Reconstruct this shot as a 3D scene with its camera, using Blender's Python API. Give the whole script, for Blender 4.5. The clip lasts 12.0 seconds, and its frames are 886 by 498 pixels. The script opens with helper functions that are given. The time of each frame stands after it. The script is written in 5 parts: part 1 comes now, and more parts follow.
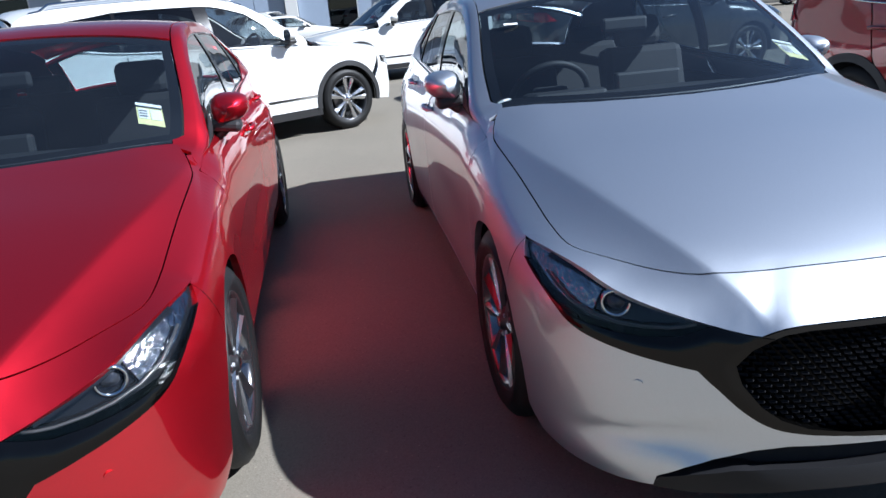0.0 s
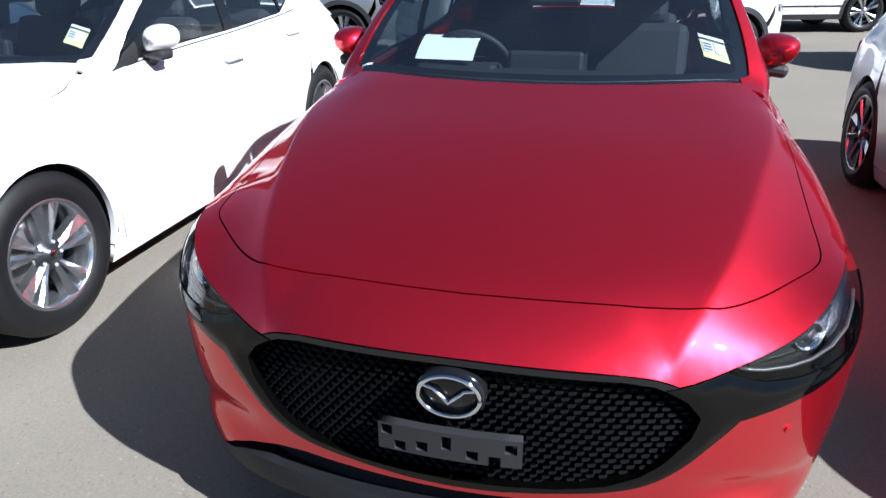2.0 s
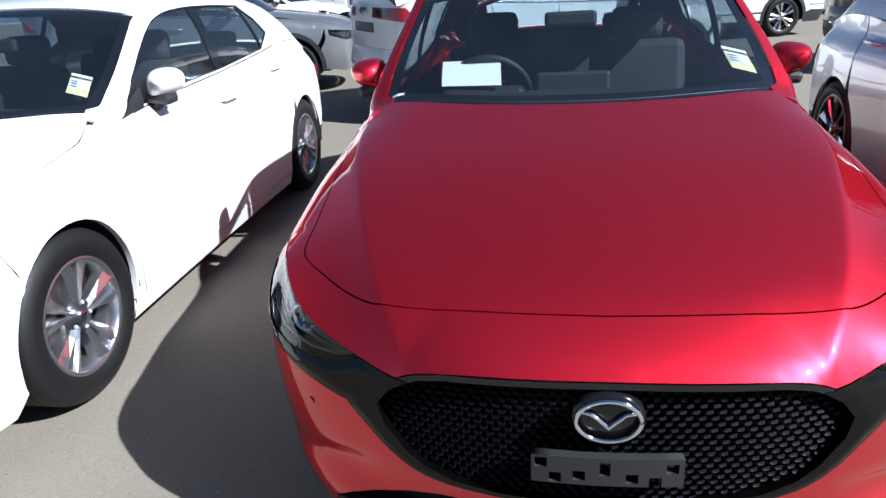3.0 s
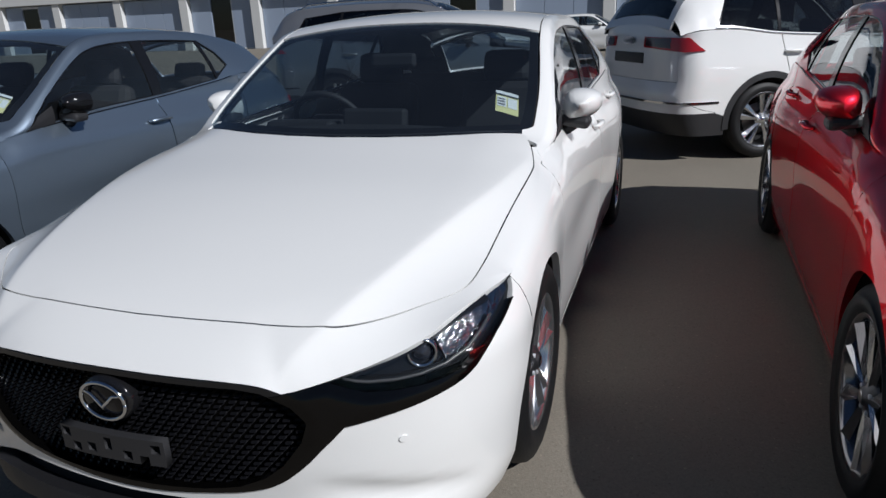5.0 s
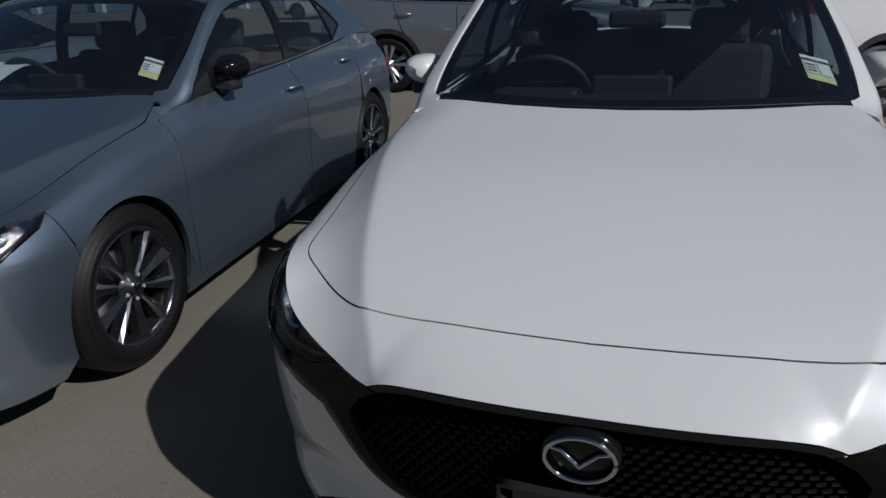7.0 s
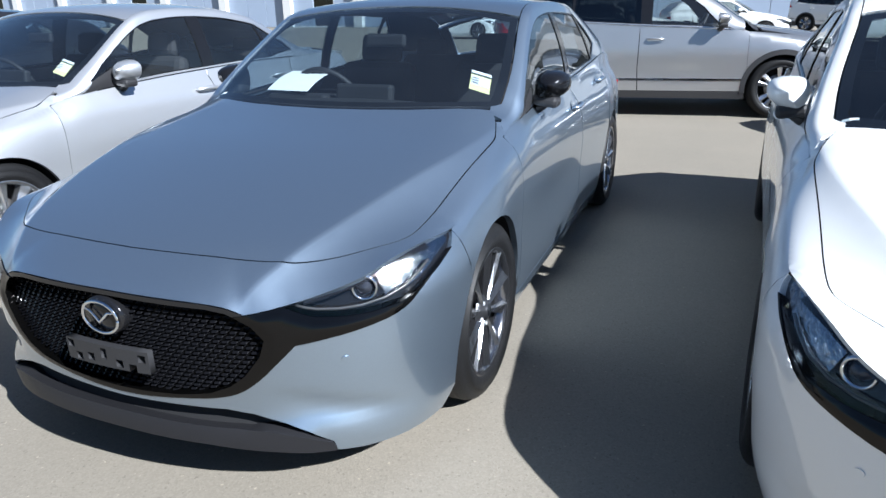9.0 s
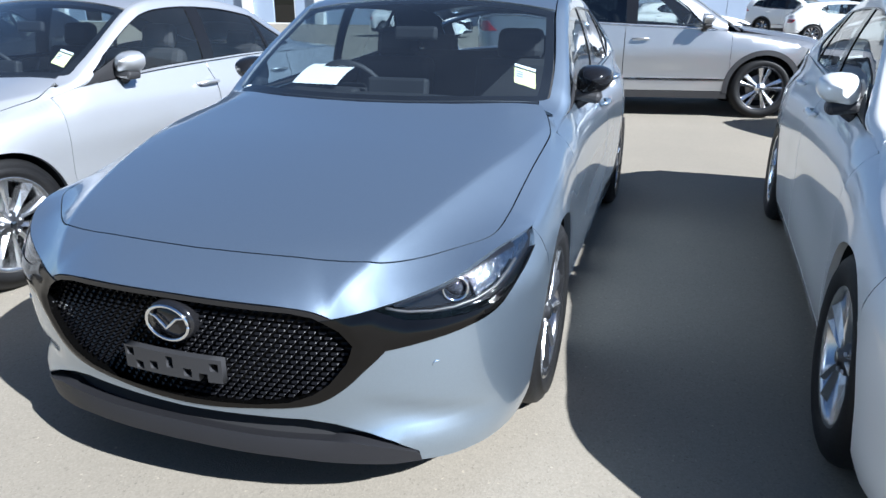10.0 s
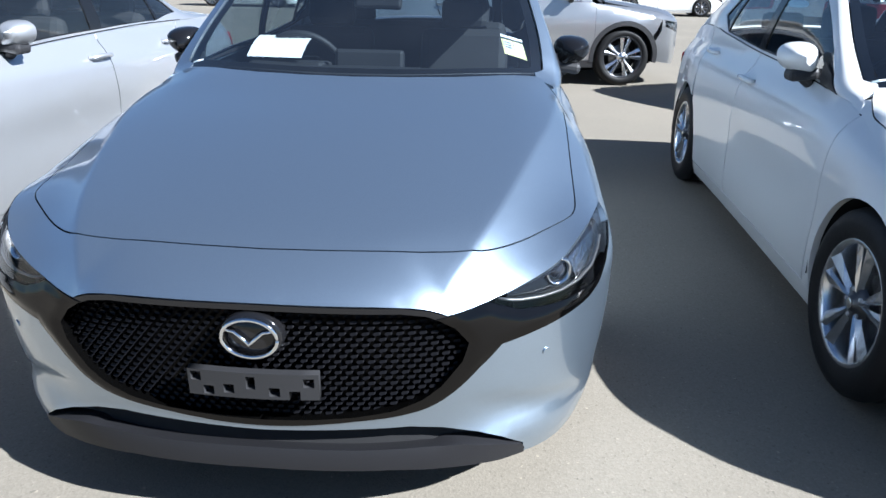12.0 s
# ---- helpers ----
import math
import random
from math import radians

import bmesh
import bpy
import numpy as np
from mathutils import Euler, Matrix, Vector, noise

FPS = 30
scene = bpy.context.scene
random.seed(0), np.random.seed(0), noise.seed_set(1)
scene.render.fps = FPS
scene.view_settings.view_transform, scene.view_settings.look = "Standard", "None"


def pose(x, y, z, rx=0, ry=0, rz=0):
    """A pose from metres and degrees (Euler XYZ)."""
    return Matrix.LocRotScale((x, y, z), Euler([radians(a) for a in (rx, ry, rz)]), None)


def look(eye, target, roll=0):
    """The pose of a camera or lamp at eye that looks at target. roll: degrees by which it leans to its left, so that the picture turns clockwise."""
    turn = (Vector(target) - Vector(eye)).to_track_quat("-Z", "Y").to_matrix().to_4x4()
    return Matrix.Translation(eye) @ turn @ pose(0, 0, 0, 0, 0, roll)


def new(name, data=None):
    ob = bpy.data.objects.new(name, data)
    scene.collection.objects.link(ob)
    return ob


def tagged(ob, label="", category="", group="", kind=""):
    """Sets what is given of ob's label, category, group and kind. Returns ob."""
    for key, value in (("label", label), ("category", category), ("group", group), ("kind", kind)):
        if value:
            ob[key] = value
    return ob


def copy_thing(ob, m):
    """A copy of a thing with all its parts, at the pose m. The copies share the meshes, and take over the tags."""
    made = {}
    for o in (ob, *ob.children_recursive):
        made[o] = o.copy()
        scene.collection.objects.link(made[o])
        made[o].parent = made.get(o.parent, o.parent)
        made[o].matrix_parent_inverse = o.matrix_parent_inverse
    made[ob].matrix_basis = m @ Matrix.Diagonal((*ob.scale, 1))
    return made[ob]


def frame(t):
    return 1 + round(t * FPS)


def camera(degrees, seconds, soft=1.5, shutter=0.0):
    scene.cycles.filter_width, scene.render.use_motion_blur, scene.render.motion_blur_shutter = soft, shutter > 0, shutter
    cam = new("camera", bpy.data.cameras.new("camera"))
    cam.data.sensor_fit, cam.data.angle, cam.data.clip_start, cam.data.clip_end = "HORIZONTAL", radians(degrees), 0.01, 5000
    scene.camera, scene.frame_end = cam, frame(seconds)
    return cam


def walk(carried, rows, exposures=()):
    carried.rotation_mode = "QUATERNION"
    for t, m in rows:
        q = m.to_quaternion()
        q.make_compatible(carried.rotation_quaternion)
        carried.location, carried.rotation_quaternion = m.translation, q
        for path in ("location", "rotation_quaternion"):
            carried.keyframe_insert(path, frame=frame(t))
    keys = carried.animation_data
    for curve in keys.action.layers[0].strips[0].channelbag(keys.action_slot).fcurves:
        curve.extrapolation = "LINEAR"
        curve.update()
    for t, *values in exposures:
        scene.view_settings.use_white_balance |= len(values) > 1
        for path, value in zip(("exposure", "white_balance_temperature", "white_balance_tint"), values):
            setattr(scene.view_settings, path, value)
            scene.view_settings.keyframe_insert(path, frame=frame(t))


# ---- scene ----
cam = camera(66.4, 12.0, soft=1.5)
# seconds, eye x y z, Euler degrees
PATH = [
(0.0, 1.279, -1.181, 1.388, 70.07, 4.60, -10.18),
    (0.5, 1.019, -1.214, 1.407, 70.60, 0.33, -0.89),
    (1.0, 0.744, -1.243, 1.407, 67.74, -0.16, 6.54),
    (1.5, 0.497, -1.157, 1.401, 66.87, 2.16, 10.29),
    (2.0, 0.275, -1.128, 1.407, 66.39, 0.50, 13.95),
    (2.5, 0.086, -1.172, 1.429, 67.02, 3.23, 6.65),
    (4.5, -1.089, -1.191, 1.415, 71.10, 2.13, 15.17),
    (5.0, -1.418, -1.103, 1.400, 71.34, 2.18, 19.16),
    (5.5, -1.696, -1.056, 1.387, 71.34, 1.65, 21.54),
    (6.0, -1.972, -1.086, 1.397, 69.75, -0.46, 17.83),
    (6.5, -2.238, -1.084, 1.384, 68.30, -0.20, 15.16),
    (7.0, -2.599, -1.086, 1.408, 68.28, 1.93, 17.03),
    (7.5, -2.928, -1.179, 1.419, 68.98, 1.83, 19.40),
    (9.5, -3.859, -1.303, 1.384, 70.43, 0.88, 25.19),
    (10.0, -4.036, -1.340, 1.368, 70.08, 0.02, 21.34),
    (10.5, -4.204, -1.308, 1.355, 69.65, -0.49, 19.67),
    (11.0, -4.359, -1.299, 1.349, 69.30, -0.73, 18.37),
    (11.5, -4.517, -1.353, 1.355, 68.73, -0.98, 14.40),
    (12.0, -4.715, -1.392, 1.353, 67.92, -0.98, 7.12),
]
EXPOSURES = [(0.0, 1.10, 5450, 10), (0.5, 1.10, 5450, 10), (1.0, 1.26, 5470, 10), (2.7, 1.27, 5500, 10), (4.3, 0.2, 5850, 12), (5.5, -0.3, 5850, 12), (6.5, -0.68, 5850, 12), (7.7, -0.78, 5800, 12), (9.3, 1.66, 5550, 9), (12.0, 1.70, 5550, 9)]
walk(cam, [(row[0], pose(*row[1:])) for row in PATH], EXPOSURES)

# ---- light ----
SUN_WAY = Vector((1.15, -0.40, 1.0)).normalized()
world = bpy.data.worlds.new("sky")
scene.world = world
world.use_nodes = True
wn = world.node_tree.nodes
sky = wn.new("ShaderNodeTexSky")
sky.sky_type = "NISHITA"
sky.sun_disc = False
sky.dust_density = 0.3
sky.ozone_density = 3.5
sky.sun_elevation = math.asin(SUN_WAY.z)
sky.sun_rotation = math.atan2(SUN_WAY.x, SUN_WAY.y)
world.node_tree.links.new(sky.outputs[0], wn["Background"].inputs[0])
wn["Background"].inputs[1].default_value = 0.031
sun = new("sun", bpy.data.lights.new("sun", "SUN"))
sun.data.energy = 5.0
sun.data.angle = radians(0.55)
sun.data.color = (1.0, 0.955, 0.88)
sun.matrix_world = look(SUN_WAY * 60, (0, 0, 0))


# ---- materials ----
def material(name, color, rough=0.5, metal=0.0, coat=0.0, bump=0.0, size=20.0, vary=0.0, vary_size=3.0, spec=0.5, coat_rough=0.03):
    """A surface with two scales of variation: broad blotches and fine grain."""
    m = bpy.data.materials.new(name)
    m.use_nodes = True
    nt = m.node_tree
    p = nt.nodes["Principled BSDF"]
    p.inputs["Base Color"].default_value = (*color, 1)
    p.inputs["Roughness"].default_value = rough
    p.inputs["Metallic"].default_value = metal
    p.inputs["Coat Weight"].default_value = coat
    p.inputs["Coat Roughness"].default_value = coat_rough
    p.inputs["Specular IOR Level"].default_value = spec
    if vary or bump:
        tc = nt.nodes.new("ShaderNodeTexCoord")
        n1 = nt.nodes.new("ShaderNodeTexNoise")
        n1.inputs["Scale"].default_value = vary_size
        n1.inputs["Detail"].default_value = 5
        n2 = nt.nodes.new("ShaderNodeTexNoise")
        n2.inputs["Scale"].default_value = size
        n2.inputs["Detail"].default_value = 4
        for n in (n1, n2):
            nt.links.new(tc.outputs["Object"], n.inputs["Vector"])
        if vary:
            mix = nt.nodes.new("ShaderNodeMix")
            mix.data_type = "RGBA"
            mix.inputs[6].default_value = (*[c * (1 - vary) for c in color], 1)
            mix.inputs[7].default_value = (*[min(1, c * (1 + vary)) for c in color], 1)
            add = nt.nodes.new("ShaderNodeMath")
            add.operation = "MULTIPLY_ADD"
            add.inputs[1].default_value = 0.5
            half = nt.nodes.new("ShaderNodeMath")
            half.operation = "MULTIPLY"
            half.inputs[1].default_value = 0.5
            nt.links.new(n1.outputs[0], half.inputs[0])
            nt.links.new(n2.outputs[0], add.inputs[0])
            nt.links.new(half.outputs[0], add.inputs[2])
            nt.links.new(add.outputs[0], mix.inputs[0])
            nt.links.new(mix.outputs[2], p.inputs["Base Color"])
            rr = nt.nodes.new("ShaderNodeMapRange")
            rr.inputs[3].default_value = max(0.02, rough * 0.85)
            rr.inputs[4].default_value = min(1, rough * 1.2)
            nt.links.new(n2.outputs[0], rr.inputs[0])
            nt.links.new(rr.outputs[0], p.inputs["Roughness"])
        if bump:
            b = nt.nodes.new("ShaderNodeBump")
            b.inputs["Strength"].default_value = bump
            b.inputs["Distance"].default_value = 0.004
            nt.links.new(n2.outputs[0], b.inputs["Height"])
            nt.links.new(b.outputs[0], p.inputs["Normal"])
    return m


def paint_material(name, color, metal, rough, flake=0.06, spec=0.5, dust=0.02, gloss=1.65, rim_tint=(1, 1, 1)):
    """Car paint: a flaked base under a clear coat, with a faint film of dust."""
    m = bpy.data.materials.new(name)
    m.use_nodes = True
    nt = m.node_tree
    p = nt.nodes["Principled BSDF"]
    p.inputs["Metallic"].default_value = metal
    p.inputs["Roughness"].default_value = rough
    p.inputs["Coat Weight"].default_value = 1.0
    p.inputs["Coat Roughness"].default_value = 0.02
    p.inputs["Coat IOR"].default_value = gloss
    p.inputs["Specular IOR Level"].default_value = spec
    p.inputs["Specular Tint"].default_value = (*rim_tint, 1)
    tc = nt.nodes.new("ShaderNodeTexCoord")
    flakes = nt.nodes.new("ShaderNodeTexVoronoi")
    flakes.inputs["Scale"].default_value = 900
    film = nt.nodes.new("ShaderNodeTexNoise")
    film.inputs["Scale"].default_value = 2.5
    film.inputs["Detail"].default_value = 6
    for n in (flakes, film):
        nt.links.new(tc.outputs["Object"], n.inputs["Vector"])
    mix = nt.nodes.new("ShaderNodeMix")
    mix.data_type = "RGBA"
    mix.inputs[6].default_value = (*[c * (1 - flake) for c in color], 1)
    mix.inputs[7].default_value = (*[min(1, c * (1 + flake)) for c in color], 1)
    nt.links.new(flakes.outputs["Color"], mix.inputs[0])
    dusty = nt.nodes.new("ShaderNodeMix")
    dusty.data_type = "RGBA"
    dusty.inputs[7].default_value = (0.42, 0.40, 0.36, 1)
    fac = nt.nodes.new("ShaderNodeMath")
    fac.operation = "MULTIPLY"
    fac.inputs[1].default_value = dust
    nt.links.new(film.outputs[0], fac.inputs[0])
    nt.links.new(fac.outputs[0], dusty.inputs[0])
    nt.links.new(mix.outputs[2], dusty.inputs[6])
    nt.links.new(dusty.outputs[2], p.inputs["Base Color"])
    return m


def glass_material(name, tint, gloss_rough=0.01, face_on=0.08, film=0.0):
    """A thin pane: tinted see-through, with a mirror gloss that grows at grazing angles."""
    m = bpy.data.materials.new(name)
    m.use_nodes = True
    nt = m.node_tree
    nt.nodes.remove(nt.nodes["Principled BSDF"])
    out = nt.nodes["Material Output"]
    see = nt.nodes.new("ShaderNodeBsdfTransparent")
    see.inputs[0].default_value = (*tint, 1)
    gl = nt.nodes.new("ShaderNodeBsdfGlossy")
    gl.inputs["Roughness"].default_value = gloss_rough
    lw = nt.nodes.new("ShaderNodeLayerWeight")
    lw.inputs["Blend"].default_value = 0.5
    steep = nt.nodes.new("ShaderNodeMath")
    steep.operation = "POWER"
    steep.inputs[1].default_value = 4.0
    fr = nt.nodes.new("ShaderNodeMath")
    fr.operation = "MULTIPLY_ADD"
    fr.inputs[1].default_value = 1 - face_on
    fr.inputs[2].default_value = face_on
    nt.links.new(lw.outputs["Facing"], steep.inputs[0])
    nt.links.new(steep.outputs[0], fr.inputs[0])
    mix = nt.nodes.new("ShaderNodeMixShader")
    nt.links.new(fr.outputs[0], mix.inputs[0])
    nt.links.new(see.outputs[0], mix.inputs[1])
    nt.links.new(gl.outputs[0], mix.inputs[2])
    nt.links.new(mix.outputs[0], out.inputs[0])
    if film:
        # a thin, uneven film: dust, coloured blue to paint in the sky's reflected haze
        dust = nt.nodes.new("ShaderNodeBsdfDiffuse")
        dust.inputs[0].default_value = (0.50, 0.56, 0.64, 1)
        tc = nt.nodes.new("ShaderNodeTexCoord")
        haze_noise = nt.nodes.new("ShaderNodeTexNoise")
        haze_noise.inputs["Scale"].default_value = 3.0
        haze_noise.inputs["Detail"].default_value = 6
        amount = nt.nodes.new("ShaderNodeMath")
        amount.operation = "MULTIPLY"
        amount.inputs[1].default_value = film * 2
        nt.links.new(tc.outputs["Object"], haze_noise.inputs["Vector"])
        nt.links.new(haze_noise.outputs[0], amount.inputs[0])
        top = nt.nodes.new("ShaderNodeMixShader")
        nt.links.new(amount.outputs[0], top.inputs[0])
        nt.links.new(mix.outputs[0], top.inputs[1])
        nt.links.new(dust.outputs[0], top.inputs[2])
        nt.links.new(top.outputs[0], out.inputs[0])
    return m


def asphalt_material():
    """Pale, worn asphalt: aggregate, broad patches and tyre-worn lanes."""
    m = material("asphalt", (0.27, 0.255, 0.225), rough=0.9, bump=0.0, spec=0.25)
    nt = m.node_tree
    p = nt.nodes["Principled BSDF"]
    tc = nt.nodes.new("ShaderNodeTexCoord")
    stones = nt.nodes.new("ShaderNodeTexVoronoi")
    stones.inputs["Scale"].default_value = 150
    grain = nt.nodes.new("ShaderNodeTexNoise")
    grain.inputs["Scale"].default_value = 240
    patch_n = nt.nodes.new("ShaderNodeTexNoise")
    patch_n.inputs["Scale"].default_value = 0.55
    patch_n.inputs["Detail"].default_value = 7
    for n in (stones, grain, patch_n):
        nt.links.new(tc.outputs["Object"], n.inputs["Vector"])
    c1 = nt.nodes.new("ShaderNodeMix")
    c1.data_type = "RGBA"
    c1.inputs[6].default_value = (0.158, 0.143, 0.118, 1)
    c1.inputs[7].default_value = (0.243, 0.215, 0.172, 1)
    nt.links.new(patch_n.outputs[0], c1.inputs[0])
    c2 = nt.nodes.new("ShaderNodeMix")
    c2.data_type = "RGBA"
    c2.blend_type = "MULTIPLY"
    c2.inputs[0].default_value = 0.7
    ramp = nt.nodes.new("ShaderNodeValToRGB")
    ramp.color_ramp.elements[0].color = (0.50, 0.50, 0.52, 1)
    ramp.color_ramp.elements[1].color = (1.9, 1.85, 1.75, 1)
    for place, shade in ((0.14, 0.85), (0.80, 1.04), (0.93, 1.10)):
        stop = ramp.color_ramp.elements.new(place)
        stop.color = (shade, shade, shade, 1)
    nt.links.new(stones.outputs["Color"], ramp.inputs[0])
    nt.links.new(c1.outputs[2], c2.inputs[6])
    nt.links.new(ramp.outputs[0], c2.inputs[7])
    nt.links.new(c2.outputs[2], p.inputs["Base Color"])
    b = nt.nodes.new("ShaderNodeBump")
    b.inputs["Strength"].default_value = 0.35
    b.inputs["Distance"].default_value = 0.002
    mixh = nt.nodes.new("ShaderNodeMath")
    mixh.operation = "ADD"
    nt.links.new(stones.outputs["Distance"], mixh.inputs[0])
    nt.links.new(grain.outputs[0], mixh.inputs[1])
    nt.links.new(mixh.outputs[0], b.inputs["Height"])
    nt.links.new(b.outputs[0], p.inputs["Normal"])
    return m


ASPHALT = asphalt_material()
RED = paint_material("red_paint", (0.68, 0.013, 0.028), 0.92, 0.40, dust=0.004, gloss=1.65, rim_tint=(1.0, 0.22, 0.28))
WHITE = paint_material("white_paint", (0.79, 0.79, 0.77), 0.0, 0.35, flake=0.02)
BLUEGREY = paint_material("blue_grey_paint", (0.30, 0.37, 0.455), 0.90, 0.375, dust=0.025, gloss=1.75)
SILVER = paint_material("silver_paint", (0.64, 0.68, 0.745), 0.95, 0.42, gloss=1.8)
PALE_SILVER = paint_material("pale_silver_paint", (0.58, 0.59, 0.61), 0.78, 0.42)
GREY = paint_material("grey_paint", (0.40, 0.405, 0.415), 0.8, 0.32)
BLACK_PAINT = paint_material("black_paint", (0.012, 0.012, 0.014), 0.2, 0.3)
MAROON = paint_material("maroon_paint", (0.20, 0.005, 0.010), 0.8, 0.32)
PLASTIC = material("black_plastic", (0.022, 0.022, 0.024), rough=0.5, bump=0.15, size=350, vary=0.15, vary_size=8)
GLOSS_BLACK = material("gloss_black", (0.008, 0.008, 0.009), rough=0.12, vary=0.1, vary_size=5)
DARK_METAL = material("dark_metal_trim", (0.030, 0.029, 0.029), rough=0.09, metal=0.95, vary=0.08, vary_size=6)
CHROME = material("chrome", (0.75, 0.76, 0.78), rough=0.08, metal=1.0, vary=0.05, vary_size=9)
UNDER = material("underbody_black", (0.010, 0.010, 0.011), rough=0.85, vary=0.3, vary_size=6)
RUBBER = material("tyre_rubber", (0.007, 0.007, 0.0075), rough=0.55, bump=0.2, size=120, vary=0.25, vary_size=10, spec=0.3)
ALLOY = material("machined_alloy", (0.62, 0.63, 0.65), rough=0.22, metal=0.95, vary=0.06, vary_size=12)
DARK_ALLOY = material("dark_polished_alloy", (0.25, 0.25, 0.265), rough=0.15, metal=0.95, vary=0.06, vary_size=12)
GUNMETAL = material("gunmetal_alloy", (0.075, 0.077, 0.083), rough=0.3, metal=0.8, vary=0.1, vary_size=12)
DISC = material("brake_steel", (0.32, 0.31, 0.30), rough=0.4, metal=0.9, vary=0.15, vary_size=20)
TRIM = material("cabin_plastic", (0.012, 0.0125, 0.0145), rough=0.65, bump=0.15, size=200, vary=0.15, vary_size=6)
LEATHER = material("seat_fabric", (0.013, 0.013, 0.0145), rough=0.75, bump=0.25, size=160, vary=0.2, vary_size=7)
GRILLE_BLACK = material("grille_black", (0.003, 0.003, 0.0035), rough=0.14, vary=0.1, vary_size=5, spec=0.07)
BLADE_BLACK = material("grille_blade_black", (0.005, 0.005, 0.006), rough=0.22, vary=0.1, vary_size=5, spec=0.11)
LIP_PLASTIC = material("lip_plastic", (0.015, 0.015, 0.017), rough=0.45, bump=0.1, size=300, vary=0.12, vary_size=6, spec=0.22)
LINER = material("grey_headliner", (0.16, 0.16, 0.155), rough=0.9, vary=0.1, vary_size=6)
PAPER = material("paper", (0.82, 0.82, 0.80), rough=0.8, vary=0.03, vary_size=9)
YELLOW = material("yellow_print", (0.80, 0.75, 0.36), rough=0.7, vary=0.05, vary_size=20)
INK = material("dark_print", (0.05, 0.06, 0.08), rough=0.7, vary=0.1, vary_size=30)
REDLENS = material("red_lens", (0.38, 0.008, 0.012), rough=0.12, coat=1.0, vary=0.15, vary_size=30)
# strong dark and pale blotches paint the reflector's sparkle into its colour
REFLECTOR = material("lamp_reflector", (0.34, 0.345, 0.36), rough=0.09, metal=1.0, bump=1.0, size=70, vary=0.85, vary_size=35)
AMBER = material("amber_lens", (0.55, 0.16, 0.02), rough=0.2, vary=0.1)
WINDSCREEN = glass_material("windscreen_glass", (0.48, 0.58, 0.64), face_on=0.13, film=0.009)
SIDE_GLASS = glass_material("side_glass", (0.66, 0.72, 0.73), face_on=0.09, film=0.012)
DARK_GLASS = glass_material("privacy_glass", (0.10, 0.115, 0.12))
LAMP_GLASS = glass_material("lamp_glass", (0.92, 0.93, 0.94), face_on=0.03)
CONCRETE = material("building_render", (0.62, 0.62, 0.60), rough=0.85, bump=0.2, size=60, vary=0.06, vary_size=1.5)
BLUE_PANEL = material("blue_grey_cladding", (0.30, 0.36, 0.46), rough=0.45, vary=0.06, vary_size=2)
SHOP_GLASS = glass_material("shopfront_glass", (0.12, 0.16, 0.18))
STEEL = material("painted_steel", (0.55, 0.56, 0.58), rough=0.4, metal=0.3, vary=0.06)


# ---- modelling tools ----
def curve(*pairs):
    """A smooth curve without overshoot through (t, value) pairs."""
    t = np.array([p[0] for p in pairs], float)
    v = np.array([p[1] for p in pairs], float)
    h, d = np.diff(t), np.diff(v) / np.diff(t)
    m = np.zeros_like(v)
    for i in range(1, len(t) - 1):
        if d[i - 1] * d[i] > 0:
            w1, w2 = 2 * h[i] + h[i - 1], h[i] + 2 * h[i - 1]
            m[i] = (w1 + w2) / (w1 / d[i - 1] + w2 / d[i])
    m[0], m[-1] = d[0], d[-1]

    def at(x):
        x = np.clip(x, t[0], t[-1])
        i = min(max(int(np.searchsorted(t, x)) - 1, 0), len(h) - 1)
        s = (x - t[i]) / h[i]
        return float(v[i] * (1 + 2 * s) * (1 - s) ** 2 + m[i] * h[i] * s * (1 - s) ** 2 + v[i + 1] * s * s * (3 - 2 * s) + m[i + 1] * h[i] * s * s * (s - 1))

    return at


def smooth(x):
    x = min(max(x, 0.0), 1.0)
    return x * x * (3 - 2 * x)


def mesh_object(name, verts, faces, mat, parent=None, label="", smooth_shade=True):
    me = bpy.data.meshes.new(name)
    me.from_pydata([tuple(v) for v in verts], [], [tuple(f) for f in faces])
    me.materials.append(mat)
    me.polygons.foreach_set("use_smooth", [smooth_shade] * len(me.polygons))
    me.update()
    ob = new(name, me)
    ob.parent = parent
    if label:
        tagged(ob, label)
    return ob


def part(name, bm, mat, parent, label="", smooth_shade=True):
    """Links a bmesh as one mesh object under a thing or a part."""
    me = bpy.data.meshes.new(name)
    bm.to_mesh(me)
    bm.free()
    me.materials.append(mat)
    me.polygons.foreach_set("use_smooth", [smooth_shade] * len(me.polygons))
    me.update()
    ob = new(name, me)
    ob.parent = parent
    if label:
        tagged(ob, label)
    return ob


def densify(poly, step, closed=True):
    out = []
    n = len(poly)
    for i in range(n if closed else n - 1):
        a, b = Vector(poly[i][:2]), Vector(poly[(i + 1) % n][:2])
        k = max(1, int(math.ceil((b - a).length / step)))
        out += [a.lerp(b, j / k) for j in range(k)]
    if not closed:
        out.append(Vector(poly[-1][:2]))
    return out


def rounded(poly, r=0.02, k=3):
    """Cuts the corners of a polygon with small arcs."""
    out = []
    n = len(poly)
    for i in range(n):
        p, a, b = Vector(poly[i][:2]), Vector(poly[i - 1][:2]), Vector(poly[(i + 1) % n][:2])
        da, db = (a - p), (b - p)
        ra, rb = min(r, da.length * 0.45), min(r, db.length * 0.45)
        pa, pb = p + da.normalized() * ra, p + db.normalized() * rb
        for j in range(k + 1):
            s = j / k
            out.append(pa * (1 - s) ** 2 + p * 2 * s * (1 - s) + pb * s * s)
    return out


